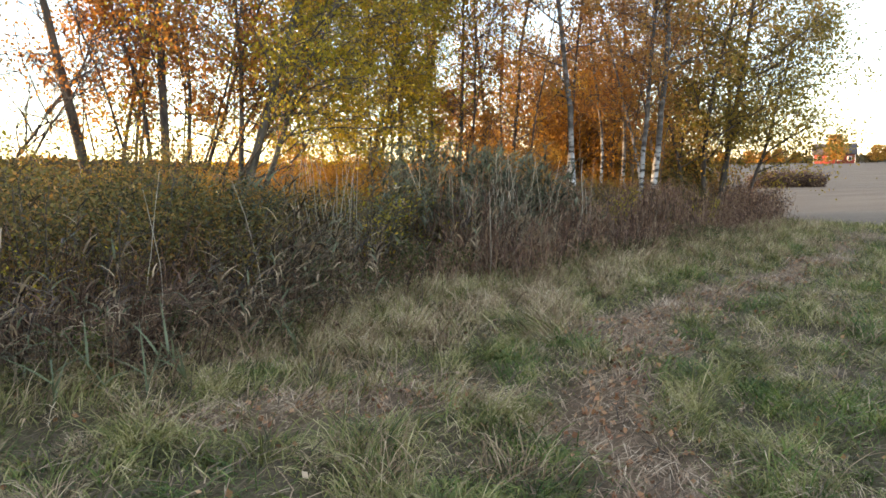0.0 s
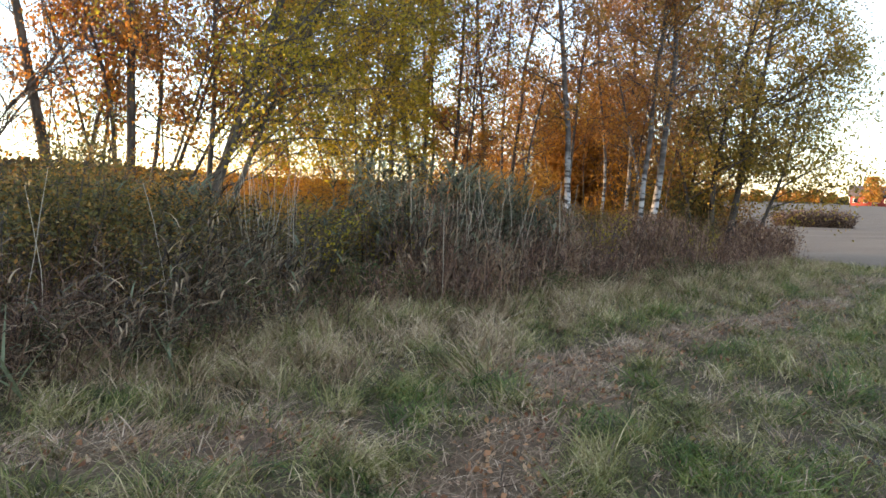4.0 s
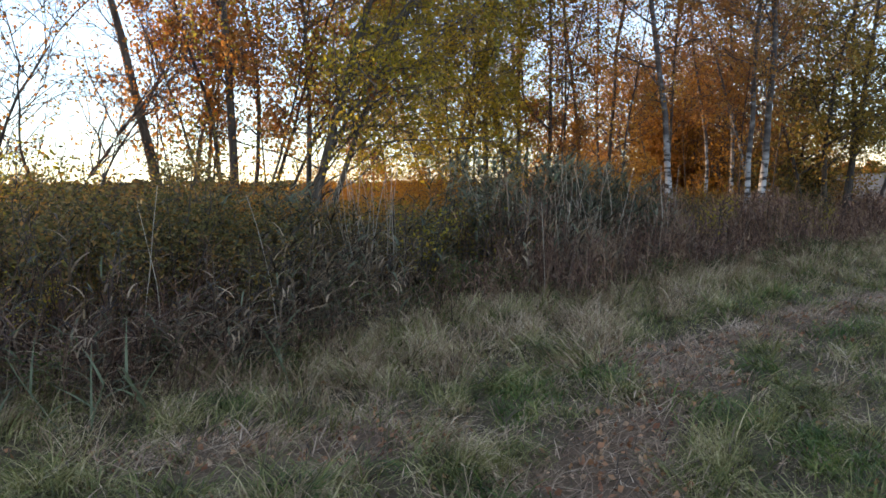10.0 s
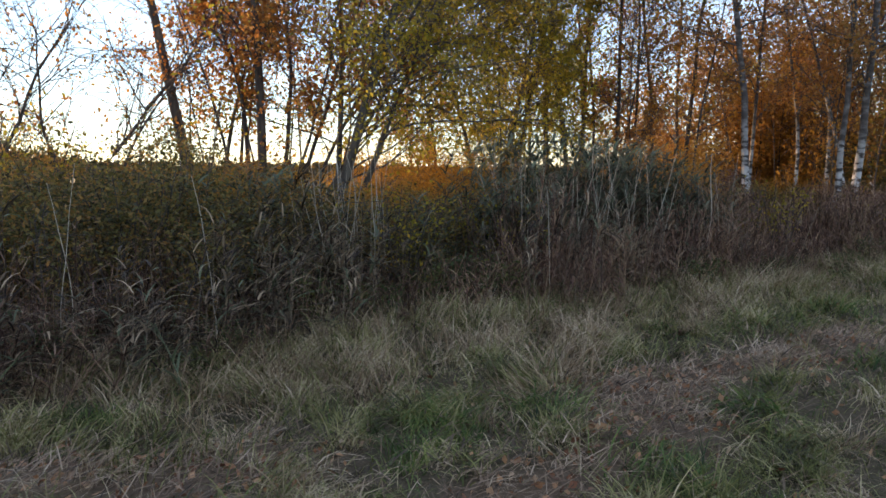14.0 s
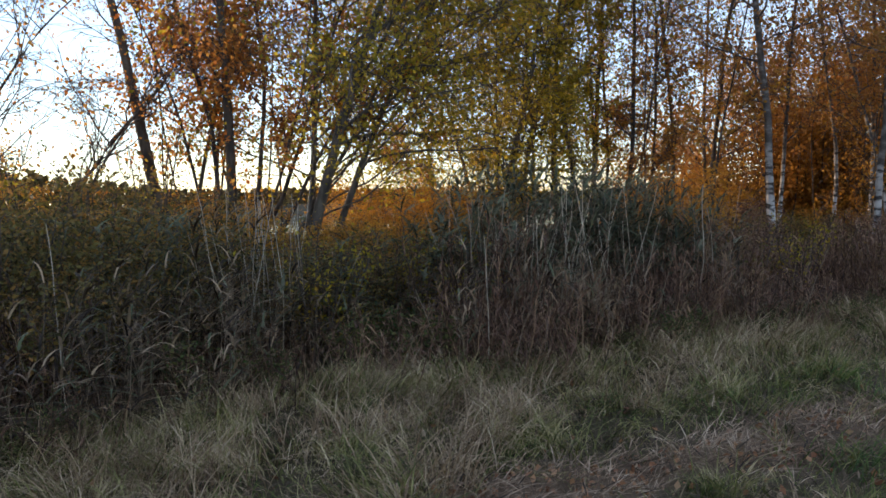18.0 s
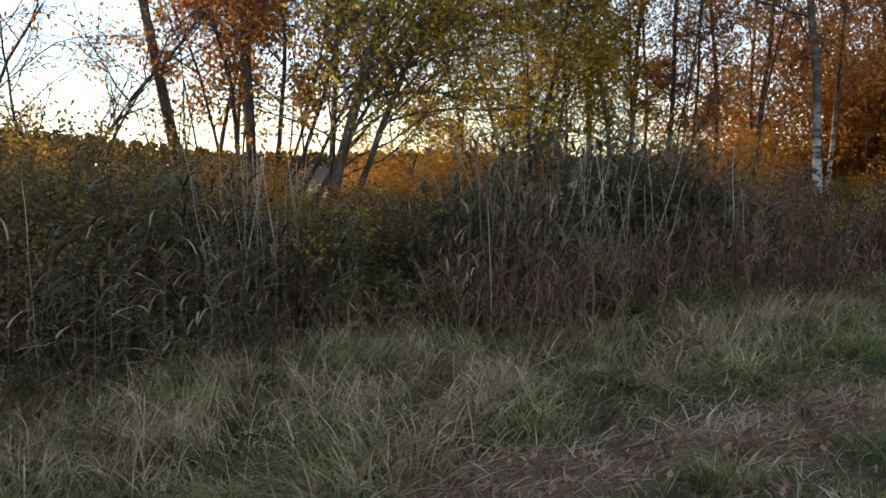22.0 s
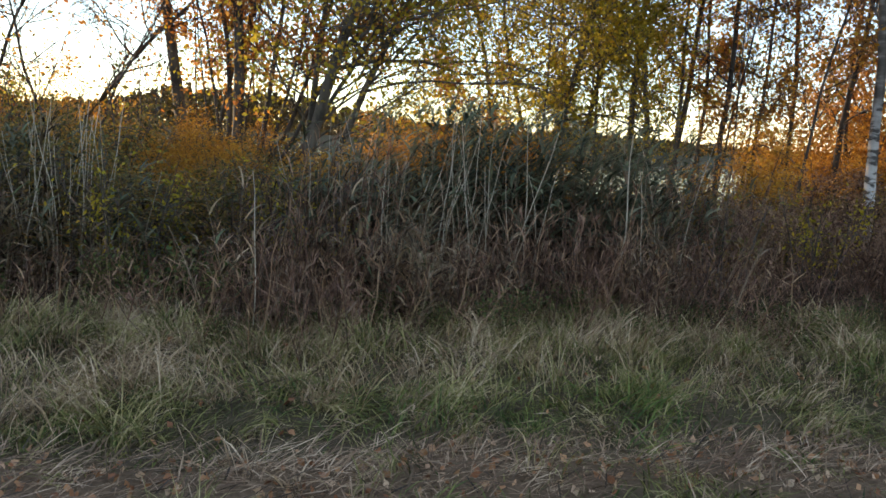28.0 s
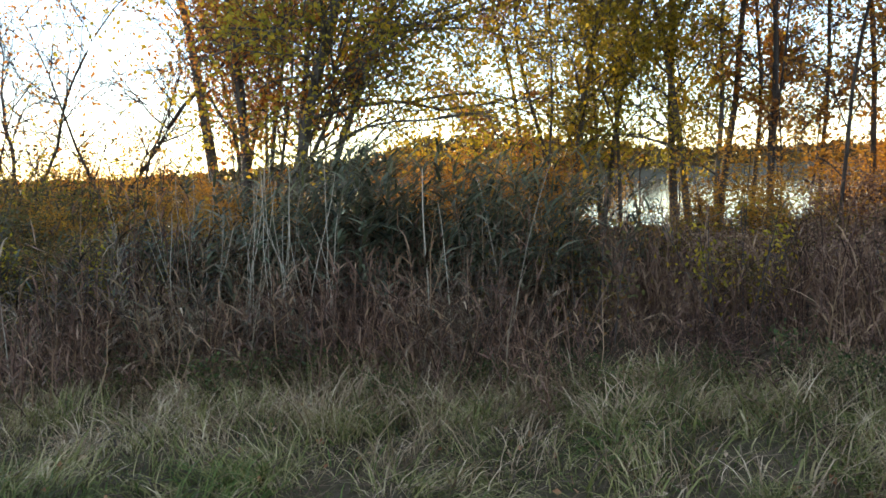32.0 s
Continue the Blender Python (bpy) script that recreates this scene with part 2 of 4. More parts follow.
M_BRUSH = leafy("russet_brush", [(0.06, 0.032, 0.023), (0.155, 0.083, 0.055), (0.28, 0.162, 0.1), (0.42, 0.28, 0.15)], 0.2, each=0.9, slowly=0.8)
M_REED_GREEN = leafy("grey_green_reed_leaf", [(0.02, 0.026, 0.014), (0.054, 0.066, 0.037), (0.115, 0.128, 0.074), (0.22, 0.21, 0.13)], 0.3, each=0.9, slowly=0.7)
M_OLIVE = leafy("olive_shrub_leaf", [(0.034, 0.03, 0.012), (0.085, 0.078, 0.025), (0.15, 0.125, 0.032), (0.22, 0.14, 0.035), (0.32, 0.15, 0.035)], 0.35, each=0.9, slowly=0.8)
M_YELLOW = leafy("yellow_green_leaf", [(0.16, 0.14, 0.016), (0.3, 0.245, 0.024), (0.45, 0.34, 0.03), (0.52, 0.31, 0.032)], 0.55)
M_ORANGE = leafy("orange_leaf", [(0.27, 0.125, 0.02), (0.48, 0.225, 0.03), (0.6, 0.34, 0.038)], 0.45)
M_BROWNLEAF = leafy("rust_brown_leaf", [(0.184, 0.086, 0.018), (0.38, 0.172, 0.029), (0.529, 0.265, 0.046)], 0.4)
M_RUST = leafy("rust_leaf", [(0.25, 0.085, 0.02), (0.42, 0.16, 0.03), (0.52, 0.24, 0.045), (0.44, 0.28, 0.055)], 0.55)
M_BIRCH_LEAF = leafy("birch_leaf", [(0.252, 0.105, 0.031), (0.392, 0.175, 0.042), (0.42, 0.252, 0.063)], 0.45)
M_GREENLEAF = leafy("green_leaf", [(0.15, 0.12, 0.022), (0.26, 0.195, 0.032), (0.38, 0.25, 0.045), (0.48, 0.27, 0.05)], 0.5)
M_BARK = barky("grey_brown_bark", (0.04, 0.032, 0.024), (0.14, 0.115, 0.085))
M_DARKBARK = barky("dark_bark", (0.03, 0.023, 0.018), (0.115, 0.088, 0.066))
M_BIRCH = birch_bark("birch_bark")
M_WOODS = leafy("far_conifer", [(0.06, 0.05, 0.02), (0.12, 0.085, 0.03), (0.25, 0.14, 0.04)], 0.2, patch=0.02)


# ---- mesh helpers ----
rng = np.random.default_rng(7)


def mesh_of(name, verts, faces, mats, smooth=False):
    """verts (n, 3); faces: list of index arrays (m, 3) or (m, 4)."""
    me = bpy.data.meshes.new(name)
    verts = np.asarray(verts, np.float32).reshape(-1, 3)
    me.vertices.add(len(verts))
    me.vertices.foreach_set("co", verts.ravel())
    loops = np.concatenate([f.ravel() for f in faces]).astype(np.int32)
    sizes = np.concatenate([np.full(len(f), f.shape[1]) for f in faces])
    starts = np.concatenate([[0], np.cumsum(sizes)[:-1]]).astype(np.int32)
    me.loops.add(len(loops))
    me.loops.foreach_set("vertex_index", loops)
    me.polygons.add(len(sizes))
    me.polygons.foreach_set("loop_start", starts)
    if smooth:
        me.polygons.foreach_set("use_smooth", np.ones(len(sizes), bool))
    me.update(calc_edges=True)
    me.validate()
    me.materials.append(mats)
    return me


def part(name, me, parent, label=""):
    ob = new(name, me)
    ob.parent = parent
    if label:
        tagged(ob, label)
    return ob


def strips(base, length, az, lean, bend, width, seg=3, twist=None):
    """Blades that start at base, lean towards az and bend further over as they rise. Returns verts, faces."""
    n = len(base)
    s = np.linspace(0, 1, seg + 1)
    th = lean[:, None] + bend[:, None] * s[None, :]
    d = np.stack([np.sin(az), np.cos(az), 0 * az], -1)
    step = (length / seg)[:, None]
    out = np.cumsum(np.sin(th[:, :-1]) * step, 1)
    up = np.cumsum(np.cos(th[:, :-1]) * step, 1)
    out = np.concatenate([np.zeros((n, 1)), out], 1)
    up = np.concatenate([np.zeros((n, 1)), up], 1)
    c = base[:, None, :] + out[..., None] * d[:, None, :] + up[..., None] * np.array([0, 0, 1.0])
    tw = rng.uniform(0, np.pi, n) if twist is None else twist
    side = np.stack([np.cos(az) * np.cos(tw) + np.sin(az) * np.sin(tw), -np.sin(az) * np.cos(tw) + np.cos(az) * np.sin(tw), 0 * az], -1)
    prof = np.array([0.75, 1.0, 0.8, 0.55, 0.35])[:seg] if seg <= 5 else 1 - s[:-1]
    off = side[:, None, :] * (width[:, None] * prof[None, :])[..., None] * 0.5
    lft, rgt = c[:, :-1] - off, c[:, :-1] + off
    k = 2 * seg + 1
    v = np.empty((n, k, 3))
    v[:, 0:2 * seg:2], v[:, 1:2 * seg:2], v[:, -1] = lft, rgt, c[:, -1]
    i0 = np.arange(n)[:, None] * k
    quads = [i0 + np.array([[2 * j, 2 * j + 1, 2 * j + 3, 2 * j + 2]]) for j in range(seg - 1)]
    tri = i0 + np.array([[2 * seg - 2, 2 * seg - 1, 2 * seg]])
    return v.reshape(-1, 3), ([np.concatenate(quads)] if quads else []) + [tri]


def tubes(paths, radii, sides=5):
    """Tapered tubes along paths (n, k, 3) with radii (n, k)."""
    n, k, _ = paths.shape
    t = np.gradient(paths, axis=1)
    t /= np.linalg.norm(t, axis=2, keepdims=True) + 1e-9
    ref = np.where(np.abs(t[..., 2:3]) > 0.8, np.array([1.0, 0, 0]), np.array([0, 0, 1.0]))
    a = np.cross(t, ref)
    a /= np.linalg.norm(a, axis=2, keepdims=True) + 1e-9
    b = np.cross(t, a)
    ang = np.arange(sides) * 2 * np.pi / sides
    v = paths[:, :, None, :] + radii[:, :, None, None] * (a[:, :, None, :] * np.cos(ang)[:, None] + b[:, :, None, :] * np.sin(ang)[:, None])
    idx = np.arange(n * k * sides).reshape(n, k, sides)
    nxt = np.roll(idx, -1, axis=2)
    f = np.stack([idx[:, :-1], nxt[:, :-1], nxt[:, 1:], idx[:, 1:]], -1).reshape(-1, 4)
    return v.reshape(-1, 3), [f]


def leaves(centres, size, droop=0.3, slim=0.55):
    """One folded diamond leaf at each centre."""
    n = len(centres)
    a = rng.normal(size=(n, 3))
    a[:, 2] -= droop
    a /= np.linalg.norm(a, axis=1, keepdims=True)
    b = np.cross(a, rng.normal(size=(n, 3)))
    b /= np.linalg.norm(b, axis=1, keepdims=True) + 1e-9
    c = np.cross(a, b)
    s = size * rng.uniform(0.6, 1.3, n)[:, None]
    v = np.empty((n, 4, 3))
    v[:, 0] = centres - a * s * 0.5
    v[:, 1] = centres + b * s * slim * 0.5 + c * s * 0.08
    v[:, 2] = centres + a * s * 0.5
    v[:, 3] = centres - b * s * slim * 0.5 + c * s * 0.08
    return v.reshape(-1, 3), [np.arange(n * 4).reshape(n, 4)]


def merge(pieces):
    vs, fs, o = [], [], 0
    for v, f in pieces:
        vs.append(v)
        fs += [x + o for x in f]
        o += len(v)
    return np.concatenate(vs), fs


def smooth(a, b, x):
    t = np.clip((x - a) / (b - a), 0, 1)
    return t * t * (3 - 2 * t)


# ---- terrain ----
LAKE_Z = -1.15


def terrain(x, y):
    x, y = np.asarray(x, float), np.asarray(y, float)
    near = 0.0524 * y - 0.0175 * x
    r = np.hypot(x, y - 3)
    bump = 0.028 * np.sin(1.9 * x + 0.7 * y) + 0.022 * np.sin(2.7 * y - 1.1 * x + 1) + 0.03 * np.sin(5.3 * x - 3.1 * y) * np.sin(4.7 * y + 2.2 * x) + 0.015 * np.sin(11 * x + 3 * y) * np.sin(10 * y - 4 * x)
    field = -0.12 + 0.0055 * r + 0.1 * np.sin(x * 0.05 + y * 0.03) * smooth(20, 60, r)
    side = smooth(-0.5, 1.5, 0.9 * x - 0.55 * y + 0.4)
    w = smooth(9, 26 - 8 * side, r)
    land = (near + bump) * (1 - w) + field * w
    lake = smooth(-5, 9, 0.5 * y - x) * smooth(14, 27, y) * (1 - smooth(290, 325, r))
    return land - 2.6 * lake


TRAIL = np.array([(-4.5, -4.0), (-1.9, 0.0), (-1.1, 1.1), (-0.6, 1.8), (0.15, 2.85), (1.0, 3.6), (2.3, 4.1), (3.5, 4.8), (5.5, 5.8), (9.0, 7.6)])
# the foot of the bank, where grass meets reeds, and the line behind it on which the shrubs stand
EDGE_X = np.array([-12, -7, -4.5, -3.7, -3.1, -2.3, -1.6, -1.0, -0.4, 0.3, 1.2, 2.2, 3.5, 4.5, 6.3, 8.6, 10.5, 13])
EDGE_Y = np.array([0.6, 1.7, 2.5, 2.85, 3.05, 3.5, 4.1, 4.6, 4.95, 5.2, 5.65, 6.15, 6.75, 7.1, 7.7, 9.2, 11.6, 15])
BANK_X = np.array([-12, -7, -4.5, -3.2, -2.2, -1.3, -0.5, 0.4, 1.5, 3.0, 4.3, 6.3, 8.6, 10.5, 13])
BANK_Y = np.array([1.4, 2.6, 3.3, 3.75, 4.2, 4.7, 5.2, 5.8, 6.3, 6.9, 7.5, 8.1, 9.4, 11.6, 15])


def edge_y(x):
    return np.interp(x, EDGE_X, EDGE_Y)


def bank_y(x):
    return np.interp(x, BANK_X, BANK_Y)


def trail_amount(x, y):
    d = np.full(np.shape(x), 99.0)
    for a, b in zip(TRAIL[:-1], TRAIL[1:]):
        e = b - a
        t = np.clip(((x - a[0]) * e[0] + (y - a[1]) * e[1]) / (e @ e), 0, 1)
        d = np.minimum(d, np.hypot(x - a[0] - t * e[0], y - a[1] - t * e[1]))
    wob = 0.12 * np.sin(3.1 * x + 1.3 * y) + 0.1 * np.sin(5.3 * y - 2 * x)
    on = 1 - smooth(0.1, 0.42, d + 1.2 * wob)
    patch = 1 - smooth(0.5, 1.0, np.hypot((x + 2.3) / 1.1, (y - 2.25) / 0.55) + wob)
    return np.maximum(on, patch)


def build_ground():
    rings = np.concatenate([[0.0], 0.12 * 1.066 ** np.arange(160)])
    na = 288
    a = np.linspace(0, 2 * np.pi, na, endpoint=False)
    x = rings[1:, None] * np.cos(a) + 0.0
    y = rings[1:, None] * np.sin(a) + 3.0
    x, y = np.append(x.ravel(), 0.0), np.append(y.ravel(), 3.0)
    z = terrain(x, y)
    m = len(rings) - 1
    idx = np.arange(m * na).reshape(m, na)
    nxt = np.roll(idx, -1, axis=1)
    quads = np.stack([idx[:-1], idx[1:], nxt[1:], nxt[:-1]], -1).reshape(-1, 4)
    fan = np.stack([np.full(na, m * na), idx[0], nxt[0]], -1)
    me = mesh_of("ground", np.stack([x, y, z], -1), [quads, fan], M_GROUND, True)
    r = np.hypot(x, y - 3)
    fld = smooth(15.5, 18.5, r + 0.5 * np.sin(0.7 * x) * np.sin(0.9 * y)) * smooth(-0.5, 1.5, 0.9 * x - 0.55 * y + 0.4) * smooth(-9, -3, y + 0.15 * x)
    at = me.attributes.new("field", "FLOAT", "POINT")
    at.data.foreach_set("value", fld.astype(np.float32))
    at = me.attributes.new("trail", "FLOAT", "POINT")
    at.data.foreach_set("value", trail_amount(x, y).astype(np.float32))
    tagged(new("ground", me), "rough meadow ground with stubble field beyond", "ground", kind="structure")


build_ground()
wv = np.array([(-400, 14, LAKE_Z), (170, 14, LAKE_Z), (170, 345, LAKE_Z), (-400, 345, LAKE_Z)], float)
tagged(new("water", mesh_of("water", wv, [np.array([[0, 1, 2, 3]])], M_WATER)), "still lake behind the trees reflecting the sky", "water", kind="structure")


# ---- trees ----
def bent(p0, direction, length, k, wob, lift=0.0, droop=0.0):
    """A path that starts along direction, wavers and lifts or droops."""
    d = np.array(direction, float)
    d /= np.linalg.norm(d)
    pts = [np.array(p0, float)]
    for _ in range(k - 1):
        d = d + rng.normal(size=3) * wob + np.array([0, 0, lift - droop])
        d /= np.linalg.norm(d)
        pts.append(pts[-1] + d * length / (k - 1))
    return np.array(pts)


def at_path(p, f):
    i = f * (len(p) - 1)
    j = min(int(i), len(p) - 2)
    return p[j] + (p[j + 1] - p[j]) * (i - j)


def make_tree(name, label, x, y, stems, bark, leaf_mat, n_leaves, size=0.06, limbs=16, reach=1.2, low=0.3, rise=0.7,
              twigs=6, droop=0.25, spread=0.12, side=None, group="", gapless=0.6, slim=0.6, ground_z=None, crook=0.0):
    """stems: (dx, dy, lean towards +x in degrees, lean towards +y, height, radius). side: a heading that the limbs favour."""
    root = tagged(new(name), label, "tree", group)
    z = float(terrain(x, y)) - 0.06 if ground_z is None else ground_z
    root.location = (x, y, z)
    anchors, limb_p, limb_r, branch_p, branch_r, twig_p, twig_r = [], [], [], [], [], [], []
    for dx, dy, lx, ly, h, r in stems:
        d = (math.tan(radians(lx)), math.tan(radians(ly)), 1.0)
        p = bent((dx, dy, 0), d, h, 14, crook or (0.022 if r > 0.07 else 0.045), lift=0.012)
        rad = r * (1 - np.linspace(0, 1, 14) ** 1.2 * 0.85)
        rad[0] *= 1.35
        rad[1] *= 1.1
        v, f = tubes(p[None], rad[None], 9)
        part("trunk", mesh_of("trunk", v, f, bark, True), root)
        for i in range(limbs):
            u = low + (1 - low) * (i + rng.uniform()) / limbs
            q = at_path(p, min(u, 0.98))
            az = rng.uniform(0, 2 * np.pi) if side is None or rng.uniform() < 0.35 else rng.normal(side, 0.6)
            ln = reach * (0.35 + 0.75 * math.sin(math.pi * min(1, (u - low) / (1 - low) * 0.75 + 0.2))) * rng.uniform(0.6, 1.25)
            lp = bent(q, (math.sin(az), math.cos(az), rise * rng.uniform(0.5, 1.4)), ln, 6, 0.17, lift=0.06, droop=droop * 0.2)
            rb = min(r * 0.36, 0.008 + 0.009 * ln) * (1.15 - 0.55 * u)
            limb_p.append(lp)
            limb_r.append(rb * np.linspace(1, 0.3, 6))
            bearers = [(lp, ln, twigs)]
            for _ in range(2):
                w = rng.uniform(0.2, 0.75)
                bl = ln * rng.uniform(0.4, 0.7)
                bp = bent(at_path(lp, w), (lp[-1] - lp[0]) / ln + rng.normal(size=3) * 0.55 + np.array([0, 0, 0.25]), bl, 5, 0.16, droop=droop * 0.2)
                branch_p.append(bp)
                branch_r.append(rb * (0.75 - 0.4 * w) * np.linspace(1, 0.3, 5))
                bearers.append((bp, bl, max(3, twigs // 2)))
            for bp, bl, count in bearers:
                for _ in range(count):
                    ql = at_path(bp, rng.uniform(0.2, 1.0))
                    dl = (bp[-1] - bp[0]) / bl + rng.normal(size=3) * 0.7
                    tp = bent(ql, dl, bl * rng.uniform(0.2, 0.5), 4, 0.2, droop=droop)
                    twig_p.append(tp)
                    twig_r.append(0.0042 * np.linspace(1, 0.35, 4))
                    anchors.append(tp[1:])
        anchors.append(p[-3:])
    for i in range(len(limb_p)):
        v, f = tubes(limb_p[i][None], limb_r[i][None], 5)
        part("limb", mesh_of("limb", v, f, bark, True), root)
    v, f = merge([tubes(np.array(branch_p), np.array(branch_r), 4), tubes(np.array(twig_p), np.array(twig_r), 3)])
    tagged(part("twig_tangle", mesh_of("twig_tangle", v, f, bark, True), root), kind="stuff")
    if n_leaves:
        a = np.concatenate(anchors)
        heavy = rng.uniform(0.05, 1, len(a)) ** 1.6
        heavy[rng.uniform(size=len(a)) > gapless] = 0
        c = a[rng.choice(len(a), n_leaves, p=heavy / heavy.sum())] + rng.normal(size=(n_leaves, 3)) * spread * 0.75
        v, f = leaves(c, size, 0.4, slim)
        part("crown", mesh_of("crown", v, f, leaf_mat), root)
    return root


def make_shrub(name, label, x, y, height, radius, stems, bark, leaf_mat, n_leaves, size, category="shrub", group="", low=0.15, spread=0.07,
               slim=0.5, flare=0.5, twigs=5, place=True):
    root = tagged(new(name), label, category, group)
    if place:
        root.location = (x, y, float(terrain(x, y)) - 0.05)
    ps, rs, tw, anchors = [], [], [], []
    for _ in range(stems):
        az, rr = rng.uniform(0, 2 * np.pi), radius * math.sqrt(rng.uniform()) * 0.6
        h = height * rng.uniform(0.6, 1.0)
        lean = flare * rng.uniform(0.1, 1.0)
        p = bent((rr * math.sin(az), rr * math.cos(az), 0), (lean * math.sin(az), lean * math.cos(az), 1), h, 7, 0.06)
        ps.append(p)
        rs.append(0.009 * height ** 0.5 * np.linspace(1, 0.3, 7))
        for _ in range(twigs):
            u = rng.uniform(low, 1)
            tp = bent(at_path(p, u), rng.normal(size=3) + np.array([0, 0, 0.7]), h * rng.uniform(0.12, 0.3), 4, 0.2)
            tw.append(tp)
            anchors.append(tp)
        anchors.append(p[max(1, int(low * 7)):])
    v, f = merge([tubes(np.array(ps), np.array(rs), 4), tubes(np.array(tw), np.full((len(tw), 4), 0.0035), 3)])
    tagged(part("stem_tangle", mesh_of("stem_tangle", v, f, bark, True), root), kind="stuff")
    a = np.concatenate(anchors)
    c = a[rng.integers(0, len(a), n_leaves)] + rng.normal(size=(n_leaves, 3)) * spread
    c[:, 2] = np.maximum(c[:, 2], 0.05)
    v, f = leaves(c, size, 0.2, slim)
    part("foliage", mesh_of("foliage", v, f, leaf_mat), root)
    return root


def lake_gap(x, y):
    """The low stretch of growth over which the lake shows."""
    return 0.17 < (4.7 - x) / (y - 2.2) < 0.36 and y > 8


def spot(x, y, turn=0.0, s=1.0, sz=None, sink=0.04):
    return pose(x, y, float(terrain(x, y)) - sink, 0, 0, turn) @ Matrix.Diagonal((s, s, sz or s, 1))


def scatter(things, places):
    """The first place of each kind takes the thing itself, the others copies of it."""
    used = set()
    for k, m in places:
        if k in used:
            copy_thing(things[k], m)
        else:
            used.add(k)
            things[k].matrix_basis = m


# leaning slim tree, dark multi-stem tree and the yellow-green tree behind the reeds
make_tree("slim_tree", "slim leaning grey-barked tree with sparse orange leaves", -3.22, 10.9,
          [(0, 0, -9, 0, 7.0, 0.085), (0.25, 0.1, 6, 2, 4.5, 0.035), (0.5, 0.2, 3, 2, 4.2, 0.03)], M_BARK, M_RUST, 4200, 0.055, 14, 1.3, 0.42, 0.9, 9, 0.1, 0.16)
make_tree("rowan_tree", "dark forked rowan with thinning red-orange leaves", -2.34, 10.45,
          [(0, 0, 2, -1, 7.0, 0.072), (-0.08, 0.05, -8, 0, 6.6, 0.036), (0.1, 0.1, 12, 0, 5.8, 0.036), (0.14, 0.1, 22, 2, 5.2, 0.034), (0.2, -0.1, 34, 2, 4.6, 0.03), (0.25, 0.1, 17, 0, 4.8, 0.024), (-0.15, 0.2, -16, 3, 4.8, 0.025)],
          M_DARKBARK, M_RUST, 24000, 0.058, 14, 1.2, 0.3, 0.9, 10, 0.15, 0.12, crook=0.055)
make_tree("willow_tree", "leaning willow with dense yellow-green leaves", -1.38, 10.1,
          [(0, 0, 10, 1, 6.8, 0.074), (-0.5, 0.1, 30, 0, 3.4, 0.045), (0.1, 0.1, 24, 4, 5.5, 0.05), (0.05, 0, 1, 2, 6.0, 0.045)],
          M_BARK, M_YELLOW, 30000, 0.058, 20, 2.7, 0.25, 0.62, 12, 0.3, 0.2, side=1.45, gapless=0.95, crook=0.04)
make_tree("hazel", "thicket of thin upright hazel stems with few rust leaves", -2.75, 11.2,
          [(0.1, 0, 6, 0, 4.4, 0.018), (0.35, 0.1, -5, 1, 4.8, 0.017), (0.6, 0, 12, 0, 4.2, 0.016), (-0.3, 0.1, -13, 0, 4.0, 0.016), (0.9, 0.2, 4, 0, 4.6, 0.017), (-0.6, 0.2, -4, 0, 3.8, 0.015)],
          M_DARKBARK, M_RUST, 5200, 0.07, 9, 0.8, 0.3, 1.0, 5, 0.1, 0.14)
make_tree("yellow_tree", "yellow-leaved young tree among the alders", 1.3, 12.3, [(0, 0, 1, 0, 6.4, 0.05), (0.3, 0.2, 6, 0, 5.4, 0.04), (-0.2, 0.1, -5, 0, 5.0, 0.035)], M_BARK, M_YELLOW, 17000, 0.055, 18, 1.5, 0.15, 0.75, 9, 0.2, 0.18, gapless=0.9, crook=0.05)
make_tree("yellow_tree", "yellow-leaved young tree among the alders", 2.7, 12.7, [(0, 0, -2, 0, 6.2, 0.045), (0.2, 0.1, 7, 0, 5.2, 0.035)], M_BARK, M_YELLOW, 11000, 0.055, 18, 1.3, 0.15, 0.75, 9, 0.2, 0.18, gapless=0.9, crook=0.05)
make_tree("bare_sapling", "thin nearly bare sapling with forked crooked twigs", -4.75, 10.2, [(0, 0, 8, 0, 4.6, 0.04), (0.1, 0, -16, 0, 3.6, 0.026), (0.25, 0.1, 22, 0, 3.4, 0.024)], M_DARKBARK, M_RUST, 900, 0.06, 20, 1.2, 0.25, 0.9, 9, crook=0.12)
make_tree("bare_sapling", "thin bare sapling with crooked twigs", -6.0, 9.6, [(0, 0, -6, 0, 4.2, 0.035), (0.2, 0, 15, 0, 4.4, 0.03), (-0.1, 0, 30, 0, 3.0, 0.02)], M_DARKBARK, M_RUST, 1100, 0.06, 18, 1.2, 0.25, 1.0, 8, crook=0.12)
make_tree("bare_sapling", "thin bare sapling with a few orange leaves", -7.4, 9.0, [(0, 0, 8, 0, 5.2, 0.05), (0.2, 0, -14, 0, 4.0, 0.03)], M_DARKBARK, M_RUST, 1400, 0.06, 11, 1.1, 0.35, 1.0, 8, crook=0.09)

rng = np.random.default_rng(11)
